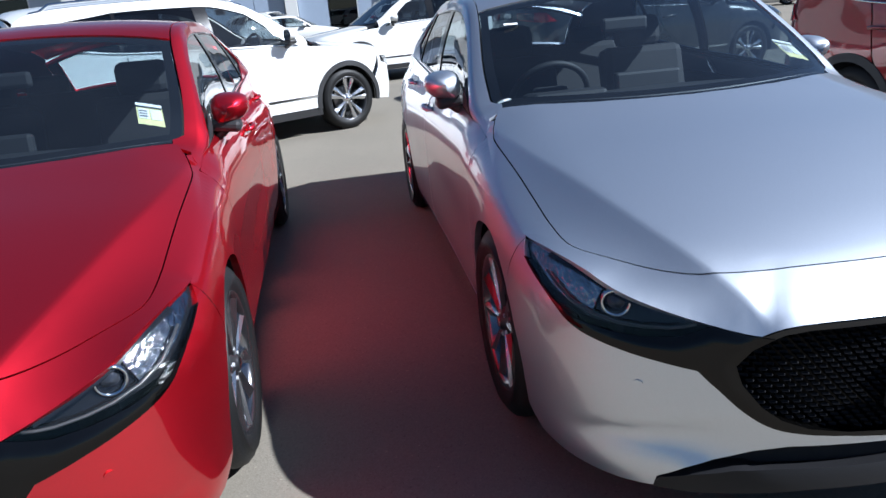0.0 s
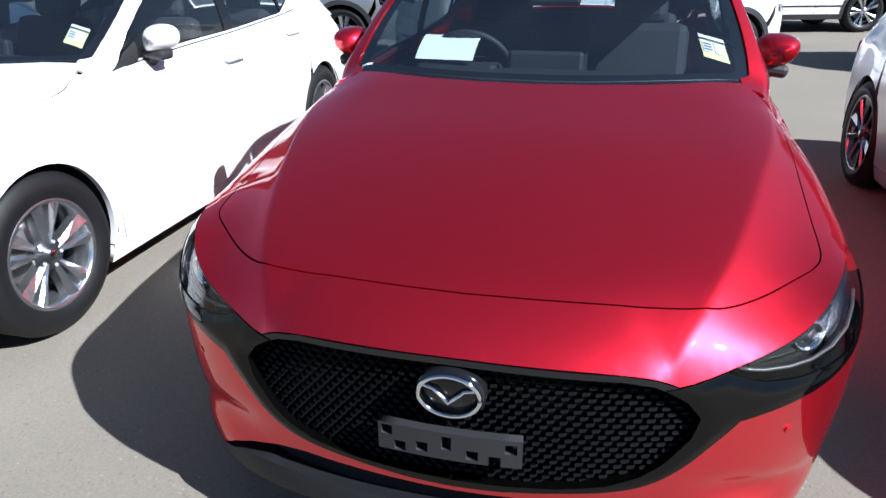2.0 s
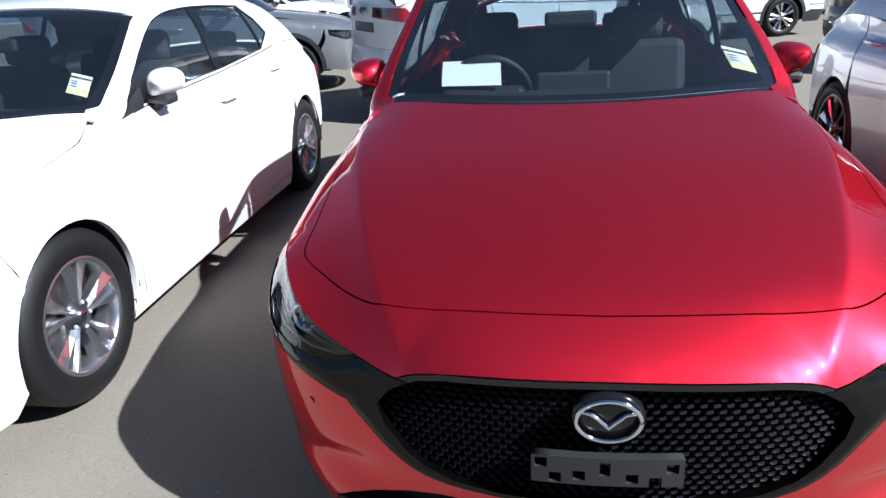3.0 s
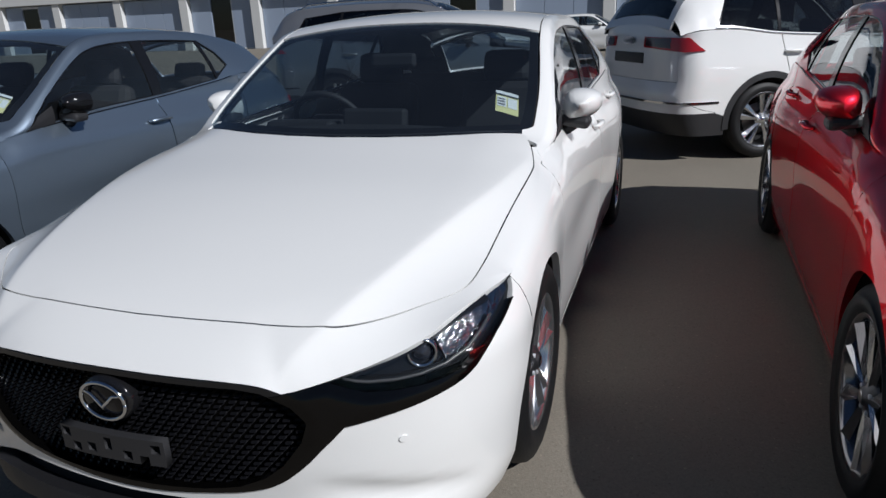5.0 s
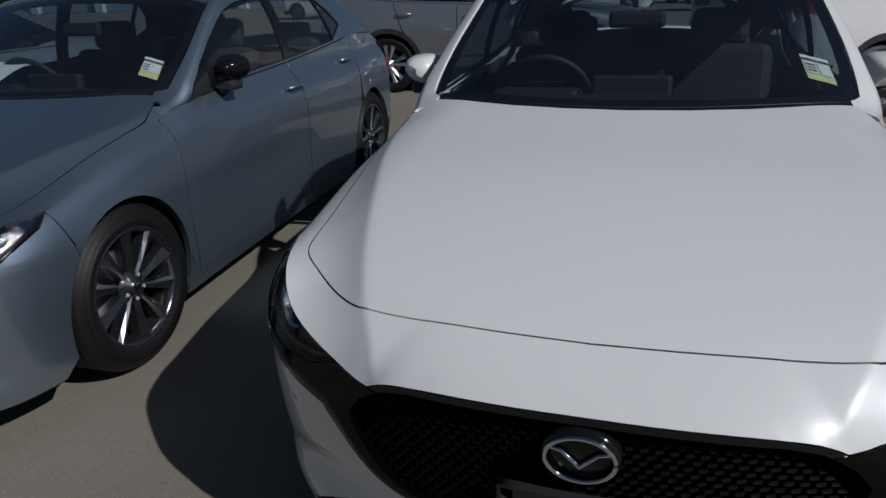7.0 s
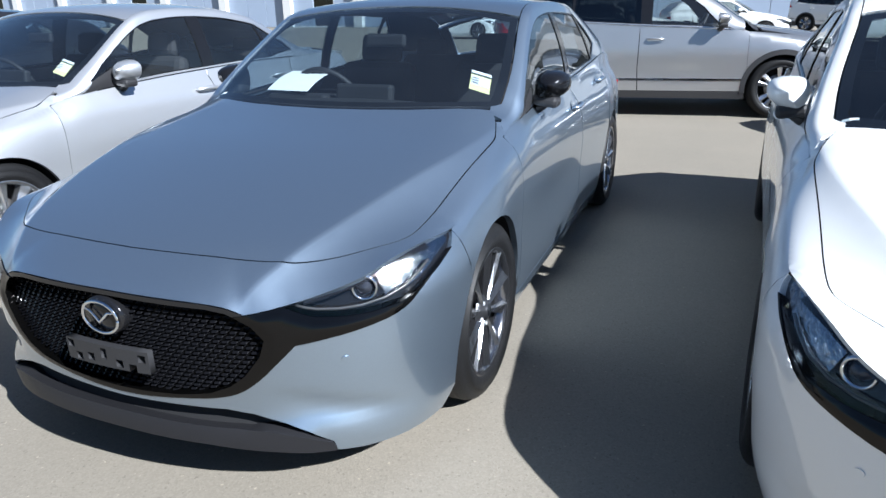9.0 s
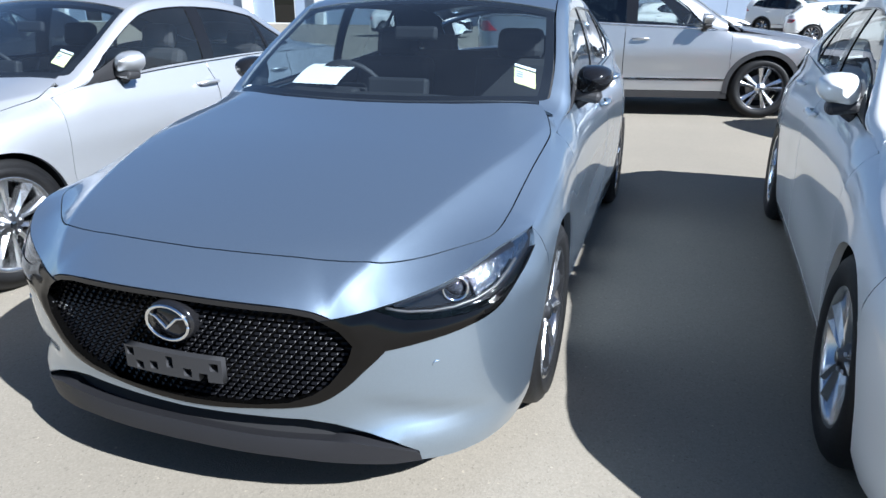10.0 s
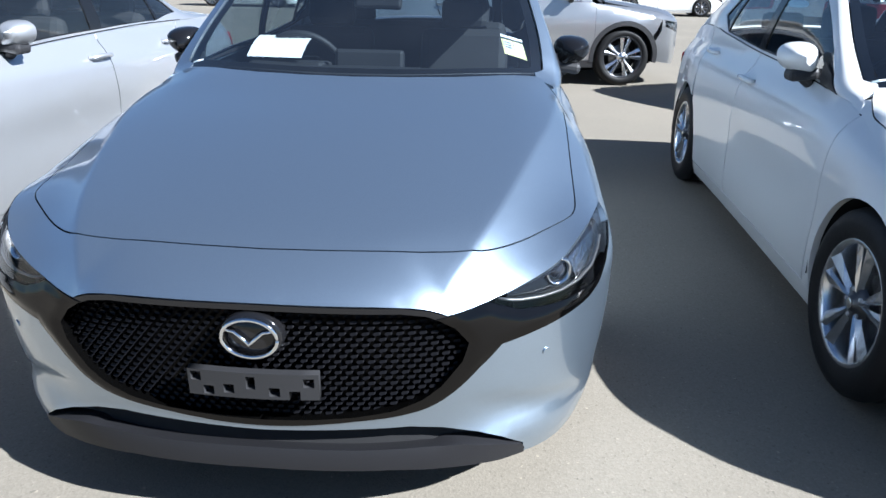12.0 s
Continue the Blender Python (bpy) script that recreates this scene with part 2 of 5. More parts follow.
def eased(line, turns=3):
    """Rounds the corners of an open line and keeps its ends."""
    for _ in range(turns):
        out = [line[0]]
        for a, b in zip(line[:-1], line[1:]):
            out += [(0.75 * a[0] + 0.25 * b[0], 0.75 * a[1] + 0.25 * b[1]), (0.25 * a[0] + 0.75 * b[0], 0.25 * a[1] + 0.75 * b[1])]
        line = out[:-1] + [line[-1]]
        line = [line[0]] + line[2:-2] + [line[-1]] if len(line) > 6 else line
    return line


def inset(poly, d):
    """Moves a polygon's outline inwards by d."""
    pts = [Vector(p[:2]) for p in poly]
    n = len(pts)
    area = sum(pts[i].x * pts[(i + 1) % n].y - pts[(i + 1) % n].x * pts[i].y for i in range(n))
    sign = 1 if area > 0 else -1
    out = []
    for i in range(n):
        e1, e2 = (pts[i] - pts[i - 1]), (pts[(i + 1) % n] - pts[i])
        n1, n2 = Vector((-e1.y, e1.x)).normalized(), Vector((-e2.y, e2.x)).normalized()
        m = n1 + n2
        if m.length < 1e-6:
            m = n1
        m = m.normalized()
        k = d / max(0.35, m.dot(n1))
        out.append(pts[i] + m * k * sign)
    return out


def inside(p, poly):
    x, y, hit = p[0], p[1], False
    n = len(poly)
    for i in range(n):
        x1, y1, x2, y2 = poly[i][0], poly[i][1], poly[i - 1][0], poly[i - 1][1]
        if (y1 > y) != (y2 > y) and x < (x2 - x1) * (y - y1) / (y2 - y1) + x1:
            hit = not hit
    return hit


def circle(cx, cy, r, n=40, r2=None):
    return [(cx + r * math.cos(2 * math.pi * i / n), cy + (r2 or r) * math.sin(2 * math.pi * i / n)) for i in range(n)]


def sheet_faces(outline, holes, step, scale=(1, 1), lines=()):
    """Triangulates a 2D outline with holes: points along the edges and a grid within."""
    from mathutils.geometry import delaunay_2d_cdt
    sx, sy = scale
    loops = [densify([(p[0] * sx, p[1] * sy) for p in lp], step) for lp in (outline, *holes)]
    verts, edges = [], []
    for lp in loops:
        b = len(verts)
        verts += [Vector(p) for p in lp]
        edges += [(b + i, b + (i + 1) % len(lp)) for i in range(len(lp))]
    xs, ys = [v.x for v in loops[0]], [v.y for v in loops[0]]
    for ln in lines:
        last = None
        border = np.array([[v.x, v.y] for lp in loops for v in lp])
        for p in densify([(q[0] * sx, q[1] * sy) for q in ln], step * 0.8, closed=False):
            if not inside(p, loops[0]) or np.min(np.sum((border - (p.x, p.y)) ** 2, axis=1)) < (0.35 * step) ** 2:
                last = None
                continue
            verts.append(Vector(p))
            if last is not None:
                edges.append((last, len(verts) - 1))
            last = len(verts) - 1
    edge_pts = np.array([[v.x, v.y] for v in verts])
    nx, ny = int((max(xs) - min(xs)) / step) + 1, int((max(ys) - min(ys)) / step) + 1
    for i in range(nx):
        for j in range(ny):
            p = (min(xs) + (i + 0.5 + 0.5 * (j % 2) - 0.25) * step, min(ys) + (j + 0.5) * step)
            if inside(p, loops[0]) and not any(inside(p, lp) for lp in loops[1:]):
                if np.min(np.sum((edge_pts - p) ** 2, axis=1)) > (0.55 * step) ** 2:
                    verts.append(Vector(p))
    v2, _, f2, *_ = delaunay_2d_cdt(verts, edges, [], 0, 1e-7)
    faces = []
    for f in f2:
        c = sum((v2[i] for i in f), Vector((0, 0))) / len(f)
        ring = [v2[i] for i in f]
        area = abs((ring[1] - ring[0]).cross(ring[2] - ring[0]))
        if area < 0.03 * step * max((ring[k] - ring[k - 1]).length for k in range(3)):
            continue  # a sliver along a straight edge
        if inside(c, loops[0]) and not any(inside(c, lp) for lp in loops[1:]):
            faces.append(tuple(f))
    return [(v.x / sx, v.y / sy) for v in v2], faces


def panel(name, outline, to3d, mat, parent, holes=(), step=0.04, depth=0.012, mirror=0, label="", scale=(1, 1), lift=0.0, outward=None, lines=()):
    """A curved panel with a folded edge. to3d maps the outline's plane to the body; mirror: 0 as given, -1 on the other side, 2 both halves in one."""
    uv, faces = sheet_faces(outline, holes, step, scale, lines)
    pts = [Vector(to3d(*p)) for p in uv]
    normals = [Vector() for _ in pts]
    for f in faces:
        a, b, c = (pts[i] for i in f[:3])
        nrm = (b - a).cross(c - a)
        for i in f:
            normals[i] += nrm
    mid = outward or Vector((0, 2.2, 0.55))
    score = sum(normals[i].dot(pts[i] - mid) for i in range(len(pts)))
    if score < 0:
        faces = [tuple(reversed(f)) for f in faces]
        normals = [-n for n in normals]
    normals = [n.normalized() if n.length > 0 else Vector((0, 0, 1)) for n in normals]
    pts = [p + n * lift for p, n in zip(pts, normals)]
    verts, all_faces = list(pts), list(faces)
    if depth:
        count = {}
        for f in faces:
            for i in range(len(f)):
                e = (f[i], f[(i + 1) % len(f)])
                k = tuple(sorted(e))
                count.setdefault(k, []).append(e)
        top, low = {}, {}
        for k, es in count.items():
            if len(es) == 1:
                a, b = es[0]
                for i in (a, b):
                    if i not in top:
                        top[i] = len(verts)
                        verts.append(pts[i])
                        low[i] = len(verts)
                        verts.append(pts[i] - normals[i] * depth)
                all_faces.append((top[b], top[a], low[a], low[b]))
    if mirror:
        m_verts = [Vector((-v.x, v.y, v.z)) for v in verts]
        m_faces = [tuple(reversed(f)) for f in all_faces]
        if mirror == -1:
            verts, all_faces = m_verts, m_faces
        else:
            b = len(verts)
            verts = verts + m_verts
            all_faces = all_faces + [tuple(i + b for i in f) for f in m_faces]
    return mesh_object(name, verts, all_faces, mat, parent, label)


def weld(ob, other):
    """Joins another panel to this one and closes the seam between them."""
    bm = bmesh.new()
    bm.from_mesh(ob.data)
    bm.from_mesh(other.data)
    bmesh.ops.remove_doubles(bm, verts=bm.verts, dist=0.004)
    bm.to_mesh(ob.data)
    bm.free()
    ob.data.polygons.foreach_set("use_smooth", [True] * len(ob.data.polygons))
    old = other.data
    bpy.data.objects.remove(other)
    bpy.data.meshes.remove(old)


def ruled(name, a, b, mat, parent, label="", rows=2, sag=0.0):
    """A strip between two 3D lines of the same count."""
    n = len(a)
    verts, faces = [], []
    for j in range(rows + 1):
        s = j / rows
        verts += [Vector(p).lerp(Vector(q), s) + Vector((0, 0, -sag * 4 * s * (1 - s))) for p, q in zip(a, b)]
    for j in range(rows):
        for i in range(n - 1):
            faces.append((j * n + i, j * n + i + 1, (j + 1) * n + i + 1, (j + 1) * n + i))
    return mesh_object(name, verts, faces, mat, parent, label)


def box_bm(bm, size, m, bevel=0.0, seg=2):
    geo = bmesh.ops.create_cube(bm, size=1.0, matrix=m @ Matrix.Diagonal((*size, 1)))
    if bevel:
        es = list({e for v in geo["verts"] for e in v.link_edges})
        bmesh.ops.bevel(bm, geom=es, offset=bevel, segments=seg, affect="EDGES", profile=0.5)


def box(name, size, m, mat, parent=None, bevel=0.01, label="", seg=2):
    bm = bmesh.new()
    box_bm(bm, size, m, bevel, seg)
    return part(name, bm, mat, parent, label, smooth_shade=False)


def lathe(name, profile, m, mat, parent, label="", n=48, smooth_shade=True):
    """Turns (radius, x) pairs about the local x axis."""
    verts, faces = [], []
    k = len(profile)
    for i in range(n):
        a = 2 * math.pi * i / n
        verts += [m @ Vector((x, r * math.cos(a), r * math.sin(a))) for r, x in profile]
    for i in range(n):
        for j in range(k - 1):
            p, q = i * k + j, ((i + 1) % n) * k + j
            faces.append((p, q, q + 1, p + 1))
    return mesh_object(name, verts, faces, mat, parent, label, smooth_shade)


def tube(name, pts, r, mat, parent, label="", n=8, flat=1.0):
    """A round bar along a line of points."""
    verts, faces = [], []
    pts = [Vector(p) for p in pts]
    for i, p in enumerate(pts):
        d = (pts[min(i + 1, len(pts) - 1)] - pts[max(i - 1, 0)]).normalized()
        side = d.cross(Vector((0, 0, 1)))
        side = side.normalized() if side.length > 1e-3 else Vector((1, 0, 0))
        up = side.cross(d).normalized()
        rr = r[i] if isinstance(r, (list, tuple)) else r
        verts += [p + side * rr * math.cos(2 * math.pi * j / n) + up * rr * flat * math.sin(2 * math.pi * j / n) for j in range(n)]
    for i in range(len(pts) - 1):
        for j in range(n):
            faces.append((i * n + j, i * n + (j + 1) % n, (i + 1) * n + (j + 1) % n, (i + 1) * n + j))
    faces += [tuple(reversed(range(n))), tuple(range((len(pts) - 1) * n, len(pts) * n))]
    return mesh_object(name, verts, faces, mat, parent, label)


# ---- the shape of a car body ----
class Shape:
    """A car's outer skin, nose at y = 0 towards -y. Three charts: low(u, z) round the sides and ends, hood(x, y) on top of the front, up(y, v) for roof and glass."""

    def __init__(self, c):
        self.c = c
        self.length, self.nf, self.nr, self.n = c["length"], c["nose_depth"], c["tail_depth"], 2.5
        self.side = self.length - self.nf - self.nr
        self.rim = None
        self.end = 2 + self.side
        self.lean_at = c["lamp_lean"]
        self.zt = lambda u: c["front_edge"](u) if u < 1 else c["belt_z"](self.low(u, 0.9).y)

    def half_width(self, y, z):
        c = self.c
        w = c["plan_w"](y) * c["side_w"](z)
        sculpt = c["sculpt"] * math.exp(-((y - 2.05) / 0.75) ** 2) * math.exp(-((z - 0.52) / 0.13) ** 2)
        roll = c["shoulder"] * smooth((y - c["roll_from"]) / 0.3) * smooth((1.55 - y) / 0.3)
        if roll:
            d = c["belt_z"](max(y, self.nf)) - z
            w -= roll * (max(0.0, 1 - d / 0.15) ** 2 + (0.3 * max(0.0, 1 - d / 0.03) ** 2 if not c["suv"] else 0))
        return w - sculpt

    def low(self, u, z):
        c = self.c
        if u < 1:
            th = max(u, 0.0) * math.pi / 2
            px, py = math.sin(th) ** (2 / self.n), 1 - math.cos(th) ** (2 / self.n)
            y = self.nf * py + c["face"](z) * (1 - py)
            if c["shelf"]:
                line = 0.46 - 0.235 * u
                y += c["shelf"] * smooth((line - z + 0.018) / 0.036) * smooth((z - line + 0.11) / 0.1) * smooth((u - 0.3) / 0.15) * smooth((0.86 - u) / 0.2)
            x = self.half_width(self.nf * py, z) * px
            lean = self.lean_at(u)
            if lean:
                # the lamps lie back into the corners
                top = c["front_edge"](u)
                lean *= min(1.0, max(0.0, (z - top + 0.12) / 0.12)) ** 1.2
                gx, gy = px ** (self.n - 1), (1 - py) ** (self.n - 1)
                k = math.hypot(gx, gy)
                x, y = x - lean * gx / k, y + lean * gy / k
            return Vector((x, y, z))
        if u < 1 + self.side:
            y = self.nf + u - 1
            return Vector((self.half_width(y, z), y, z))
        th = min(u - 1 - self.side, 1.0) * math.pi / 2
        px, py = math.cos(th) ** (2 / 3.2), math.sin(th) ** (2 / 3.2)
        y = self.length - self.nr + self.nr * py
        return Vector((self.half_width(self.length - self.nr, z) * px, y + c["tail"](z) * py, z))

    def u_of_x(self, x):
        return math.asin(min(1, x / self.c["plan_w"](0.2)) ** (self.n / 2)) / (math.pi / 2)

    def u_of_y(self, y):
        if y < self.nf:
            return math.acos((1 - y / self.nf) ** (self.n / 2)) / (math.pi / 2)
        return 1 + y - self.nf

    def rim_table(self):
        """The front edge of the top surface, by its bearing from the middle of the nose."""
        rows = []
        for u in np.linspace(0, 1, 121):
            p = self.low(min(u, 0.99999), self.zt(min(u, 0.99999)))
            rows.append((math.atan2(p.x, self.nf - p.y), math.hypot(p.x, self.nf - p.y), p.z))
        return np.array(rows)

    def hood(self, x, y):
        c = self.c
        ax = abs(x)
        if y < self.nf:
            if self.rim is None:
                self.rim = self.rim_table()
            a, r = math.atan2(ax, self.nf - y), math.hypot(ax, self.nf - y)
            re, ze = float(np.interp(a, self.rim[:, 0], self.rim[:, 1])), float(np.interp(a, self.rim[:, 0], self.rim[:, 2]))
            ex, ey = re * math.sin(a), self.nf - re * math.cos(a)
            rho = r / re
        else:
            ex, ey, ze = self.half_width(y, c["belt_z"](y)), y, c["belt_z"](y)
            rho = ax / ex
        s = max(0.0, (rho - 0.70) / 0.30)
        return Vector((x, y, self.crown(ax, y) - (self.crown(ex, ey) - ze) * ((0.75 * s ** 2 + 0.25 * s ** 14) if not c["suv"] else s ** 2.5)))

    def crown(self, ax, y):
        c = self.c
        ridge = c["ridge"](y)
        t = min(max((ax - ridge) / 0.17, -0.06), 1.0)
        step = (t + 0.06) ** 2 / 0.12 if t < 0.06 else t * (2 - t) + 0.0036
        return c["center_z"](y) - 0.023 * (ax / 0.7) ** 2 - c["crease"] * step - 0.05 * max(0.0, ax - ridge)

    def up(self, y, v):
        c = self.c
        xr, zr = c["rail_x"](y), c["rail_z"](y)
        if v <= 1:
            return self.pillar_foot(Vector((v * xr, y, zr + (c["roof_z"](y) - zr) * (1 - abs(v) ** 2.3))), v)
        zb = c["belt_z"](y)
        xb = self.half_width(y, zb) - 0.003
        if y > self.length - self.nr:
            xb = min(xb, c["belt_x"](y))
        s = v - 1
        bow = 0.022 * (smooth((y - 1.36) / 0.25) if not c["suv"] else 1)
        return self.pillar_foot(Vector((xr + (xb - xr) * s + bow * 4 * s * (1 - s), y, zr + (zb - zr) * s)), v)

    def pillar_foot(self, p, v):
        """Lets the foot of the front pillar flow out of the fender."""
        if self.c["suv"] or p.y > 1.62 or v < 0.88:
            return p
        k = smooth((v - 0.88) / 0.05) * (1 - smooth((p.y - 1.37) / 0.20))
        w = self.half_width(p.y, self.c["belt_z"](p.y)) - 0.001
        sink = 0.003 * (1 - smooth((p.y - 1.34) / 0.05))
        p.z += (self.hood(min(p.x, w), p.y).z - sink - p.z) * k
        return p


def hatch_curves(**changes):
    c = dict(
        length=4.46, nose_depth=0.62, tail_depth=0.50, sculpt=0.018, crease=0.040, shelf=0.020, shoulder=0.034, track=0.908, front_axle=0.895, rear_axle=3.62, wheel_r=0.332, arch_r=0.359, sill=0.21,
        front_edge=curve((0, 0.650), (0.14, 0.648), (0.22, 0.642), (0.254, 0.634), (0.285, 0.617), (0.31, 0.621), (0.417, 0.645), (0.517, 0.671), (0.62, 0.698), (0.72, 0.727), (0.8, 0.739), (0.9, 0.745), (1, 0.746)),
        lamp_lean=curve((0, 0), (0.26, 0), (0.3, 0.006), (0.4, 0.025), (0.5, 0.030), (0.6, 0.030), (0.7, 0.027), (0.8, 0.022), (0.9, 0.016), (1, 0.0)), roll_from=0.0,
        face=curve((0.10, 0.06), (0.17, 0.0), (0.24, -0.005), (0.31, 0.02), (0.42, 0.012), (0.57, 0.012), (0.66, 0.018), (0.8, 0.05)),
        tail=curve((0.15, -0.12), (0.35, 0.0), (0.6, 0.02), (0.85, 0.0), (1.05, -0.10)),
        center_z=curve((-0.05, 0.61), (0.0, 0.648), (0.04, 0.675), (0.10, 0.708), (0.2, 0.752), (0.45, 0.826), (0.8, 0.905), (1.1, 0.958), (1.3, 0.996), (1.5, 1.030), (1.6, 1.045)),
        ridge=curve((0, 0.40), (0.11, 0.457), (0.2, 0.505), (0.36, 0.567), (0.53, 0.620), (0.72, 0.672), (0.95, 0.73), (1.25, 0.772), (1.5, 0.785)),
        roof_z=curve((1.15, 0.90), (1.28, 0.985), (1.36, 1.034), (1.5, 1.116), (1.7, 1.229), (1.85, 1.308), (2.0, 1.377), (2.1, 1.410), (2.25, 1.433), (2.5, 1.448), (2.75, 1.449), (3.1, 1.440), (3.5, 1.412), (3.85, 1.368), (4.05, 1.325), (4.2, 1.18), (4.36, 0.99), (4.44, 0.88)),
        rail_x=curve((1.15, 0.775), (1.33, 0.764), (1.42, 0.772), (1.5, 0.780), (1.6, 0.774), (1.7, 0.761), (1.85, 0.731), (2.0, 0.699), (2.2, 0.672), (2.6, 0.648), (3.2, 0.622), (3.8, 0.590), (4.1, 0.590), (4.4, 0.61)),
        rail_z=curve((1.15, 0.88), (1.36, 0.935), (1.42, 0.957), (1.5, 0.994), (1.6, 1.054), (1.7, 1.118), (1.85, 1.214), (2.0, 1.306), (2.1, 1.356), (2.25, 1.389), (2.5, 1.402), (2.8, 1.402), (3.2, 1.388), (3.6, 1.342), (3.95, 1.262), (4.2, 1.09), (4.4, 0.93)),
        belt_x=curve((1.15, 0.852), (1.6, 0.842), (2.4, 0.842), (3.2, 0.845), (3.7, 0.835), (4.0, 0.80), (4.25, 0.74), (4.4, 0.60)),
        belt_z=curve((0.62, 0.746), (0.9, 0.808), (1.2, 0.876), (1.45, 0.932), (1.9, 0.964), (2.6, 0.994), (3.2, 1.036), (3.6, 1.07), (3.96, 1.055), (4.2, 0.98), (4.45, 0.90)),
        plan_w=curve((0, 0.887), (0.3, 0.898), (0.62, 0.912), (0.9, 0.913), (1.3, 0.897), (2.0, 0.893), (2.9, 0.898), (3.5, 0.910), (3.96, 0.87), (4.5, 0.80)),
        side_w=curve((0.12, 0.93), (0.22, 0.965), (0.34, 0.985), (0.52, 1.0), (0.64, 1.0), (0.74, 0.992), (0.82, 0.980), (0.86, 0.964), (0.90, 0.940), (0.94, 0.907), (0.97, 0.892), (1.0, 0.885), (1.07, 0.878)),
        glass_front=2.03, cowl_mid=1.262, window=(1.51, 2.54, 2.62, 3.24, 3.44), privacy=False, suv=False, rear_cut=3.98)
    c.update(changes)
    return c


def sedan_curves():
    return hatch_curves(
        length=4.66,
        roof_z=curve((1.15, 0.90), (1.28, 0.985), (1.36, 1.034), (1.5, 1.116), (1.7, 1.229), (1.85, 1.308), (2.0, 1.377), (2.1, 1.410), (2.25, 1.433), (2.5, 1.446), (2.75, 1.444), (3.1, 1.42), (3.4, 1.36), (3.8, 1.215), (4.05, 1.10), (4.2, 1.06), (4.45, 1.04), (4.62, 1.0)),
        rail_z=curve((1.15, 0.88), (1.36, 0.935), (1.42, 0.957), (1.5, 0.994), (1.6, 1.054), (1.7, 1.118), (1.85, 1.214), (2.0, 1.306), (2.1, 1.356), (2.25, 1.389), (2.5, 1.402), (2.8, 1.394), (3.2, 1.345), (3.6, 1.21), (3.9, 1.08), (4.1, 1.04), (4.62, 0.99)),
        belt_z=curve((0.62, 0.746), (0.9, 0.808), (1.2, 0.876), (1.45, 0.932), (1.9, 0.964), (2.6, 0.994), (3.2, 1.01), (3.6, 1.01), (4.1, 1.01), (4.45, 0.98), (4.66, 0.95)),
        plan_w=curve((0, 0.887), (0.3, 0.898), (0.62, 0.912), (0.9, 0.913), (1.3, 0.897), (2.0, 0.893), (2.9, 0.898), (3.6, 0.902), (4.16, 0.86), (4.7, 0.80)),
        window=(1.60, 2.54, 2.64, 3.28, 3.62), rear_cut=4.1)


def suv_curves():
    return hatch_curves(
        lamp_lean=curve((0, 0), (1, 0)), roll_from=0.45, length=4.42, nose_depth=0.55, tail_depth=0.40, sculpt=0.012, crease=0.012, shelf=0.0, shoulder=0.02, track=0.90, front_axle=0.90, rear_axle=3.45, wheel_r=0.36, arch_r=0.395, sill=0.30,
        front_edge=curve((0, 0.80), (0.3, 0.80), (0.7, 0.815), (0.98, 0.84), (1, 0.845)),
        face=curve((0.15, 0.10), (0.28, 0.02), (0.45, 0.0), (0.7, 0.01), (0.85, 0.05), (1.0, 0.15)),
        tail=curve((0.2, -0.10), (0.45, 0.03), (0.62, 0.03), (0.75, -0.005), (1.0, -0.01), (1.12, -0.02), (1.25, -0.05)),
        center_z=curve((-0.05, 0.78), (0.0, 0.81), (0.1, 0.875), (0.25, 0.935), (0.5, 0.985), (0.9, 1.04), (1.2, 1.075), (1.5, 1.1)),
        ridge=curve((0, 0.5), (0.3, 0.62), (1.2, 0.72)),
        roof_z=curve((1.05, 1.03), (1.18, 1.085), (1.4, 1.23), (1.65, 1.40), (1.9, 1.545), (2.1, 1.61), (2.5, 1.655), (3.0, 1.66), (3.6, 1.645), (4.05, 1.61), (4.18, 1.58), (4.28, 1.42), (4.36, 1.26), (4.44, 1.08)),
        rail_x=curve((1.05, 0.83), (1.4, 0.79), (1.9, 0.69), (2.3, 0.645), (3.2, 0.635), (4.0, 0.62), (4.25, 0.64), (4.45, 0.74)),
        rail_z=curve((1.05, 1.0), (1.4, 1.14), (1.75, 1.37), (2.05, 1.52), (2.4, 1.585), (3.0, 1.60), (3.6, 1.585), (4.0, 1.55), (4.18, 1.47), (4.32, 1.28), (4.44, 1.08)),
        belt_x=curve((1.05, 0.865), (1.6, 0.86), (3.2, 0.86), (4.0, 0.84), (4.45, 0.78)),
        belt_z=curve((0.55, 0.86), (0.9, 0.93), (1.2, 0.99), (1.5, 1.03), (2.4, 1.07), (3.4, 1.13), (3.9, 1.19), (4.1, 1.19), (4.48, 1.10)),
        plan_w=curve((0, 0.89), (0.3, 0.90), (0.6, 0.91), (0.9, 0.92), (1.4, 0.905), (2.9, 0.905), (3.6, 0.92), (4.1, 0.90), (4.5, 0.86)),
        side_w=curve((0.15, 0.95), (0.30, 0.985), (0.5, 1.0), (0.75, 1.0), (0.9, 0.985), (1.0, 0.97), (1.15, 0.95)),
        glass_front=2.06, cowl_mid=1.16, window=(1.55, 2.42, 2.54, 3.35, 4.02), privacy=True, suv=True, rear_cut=4.16)


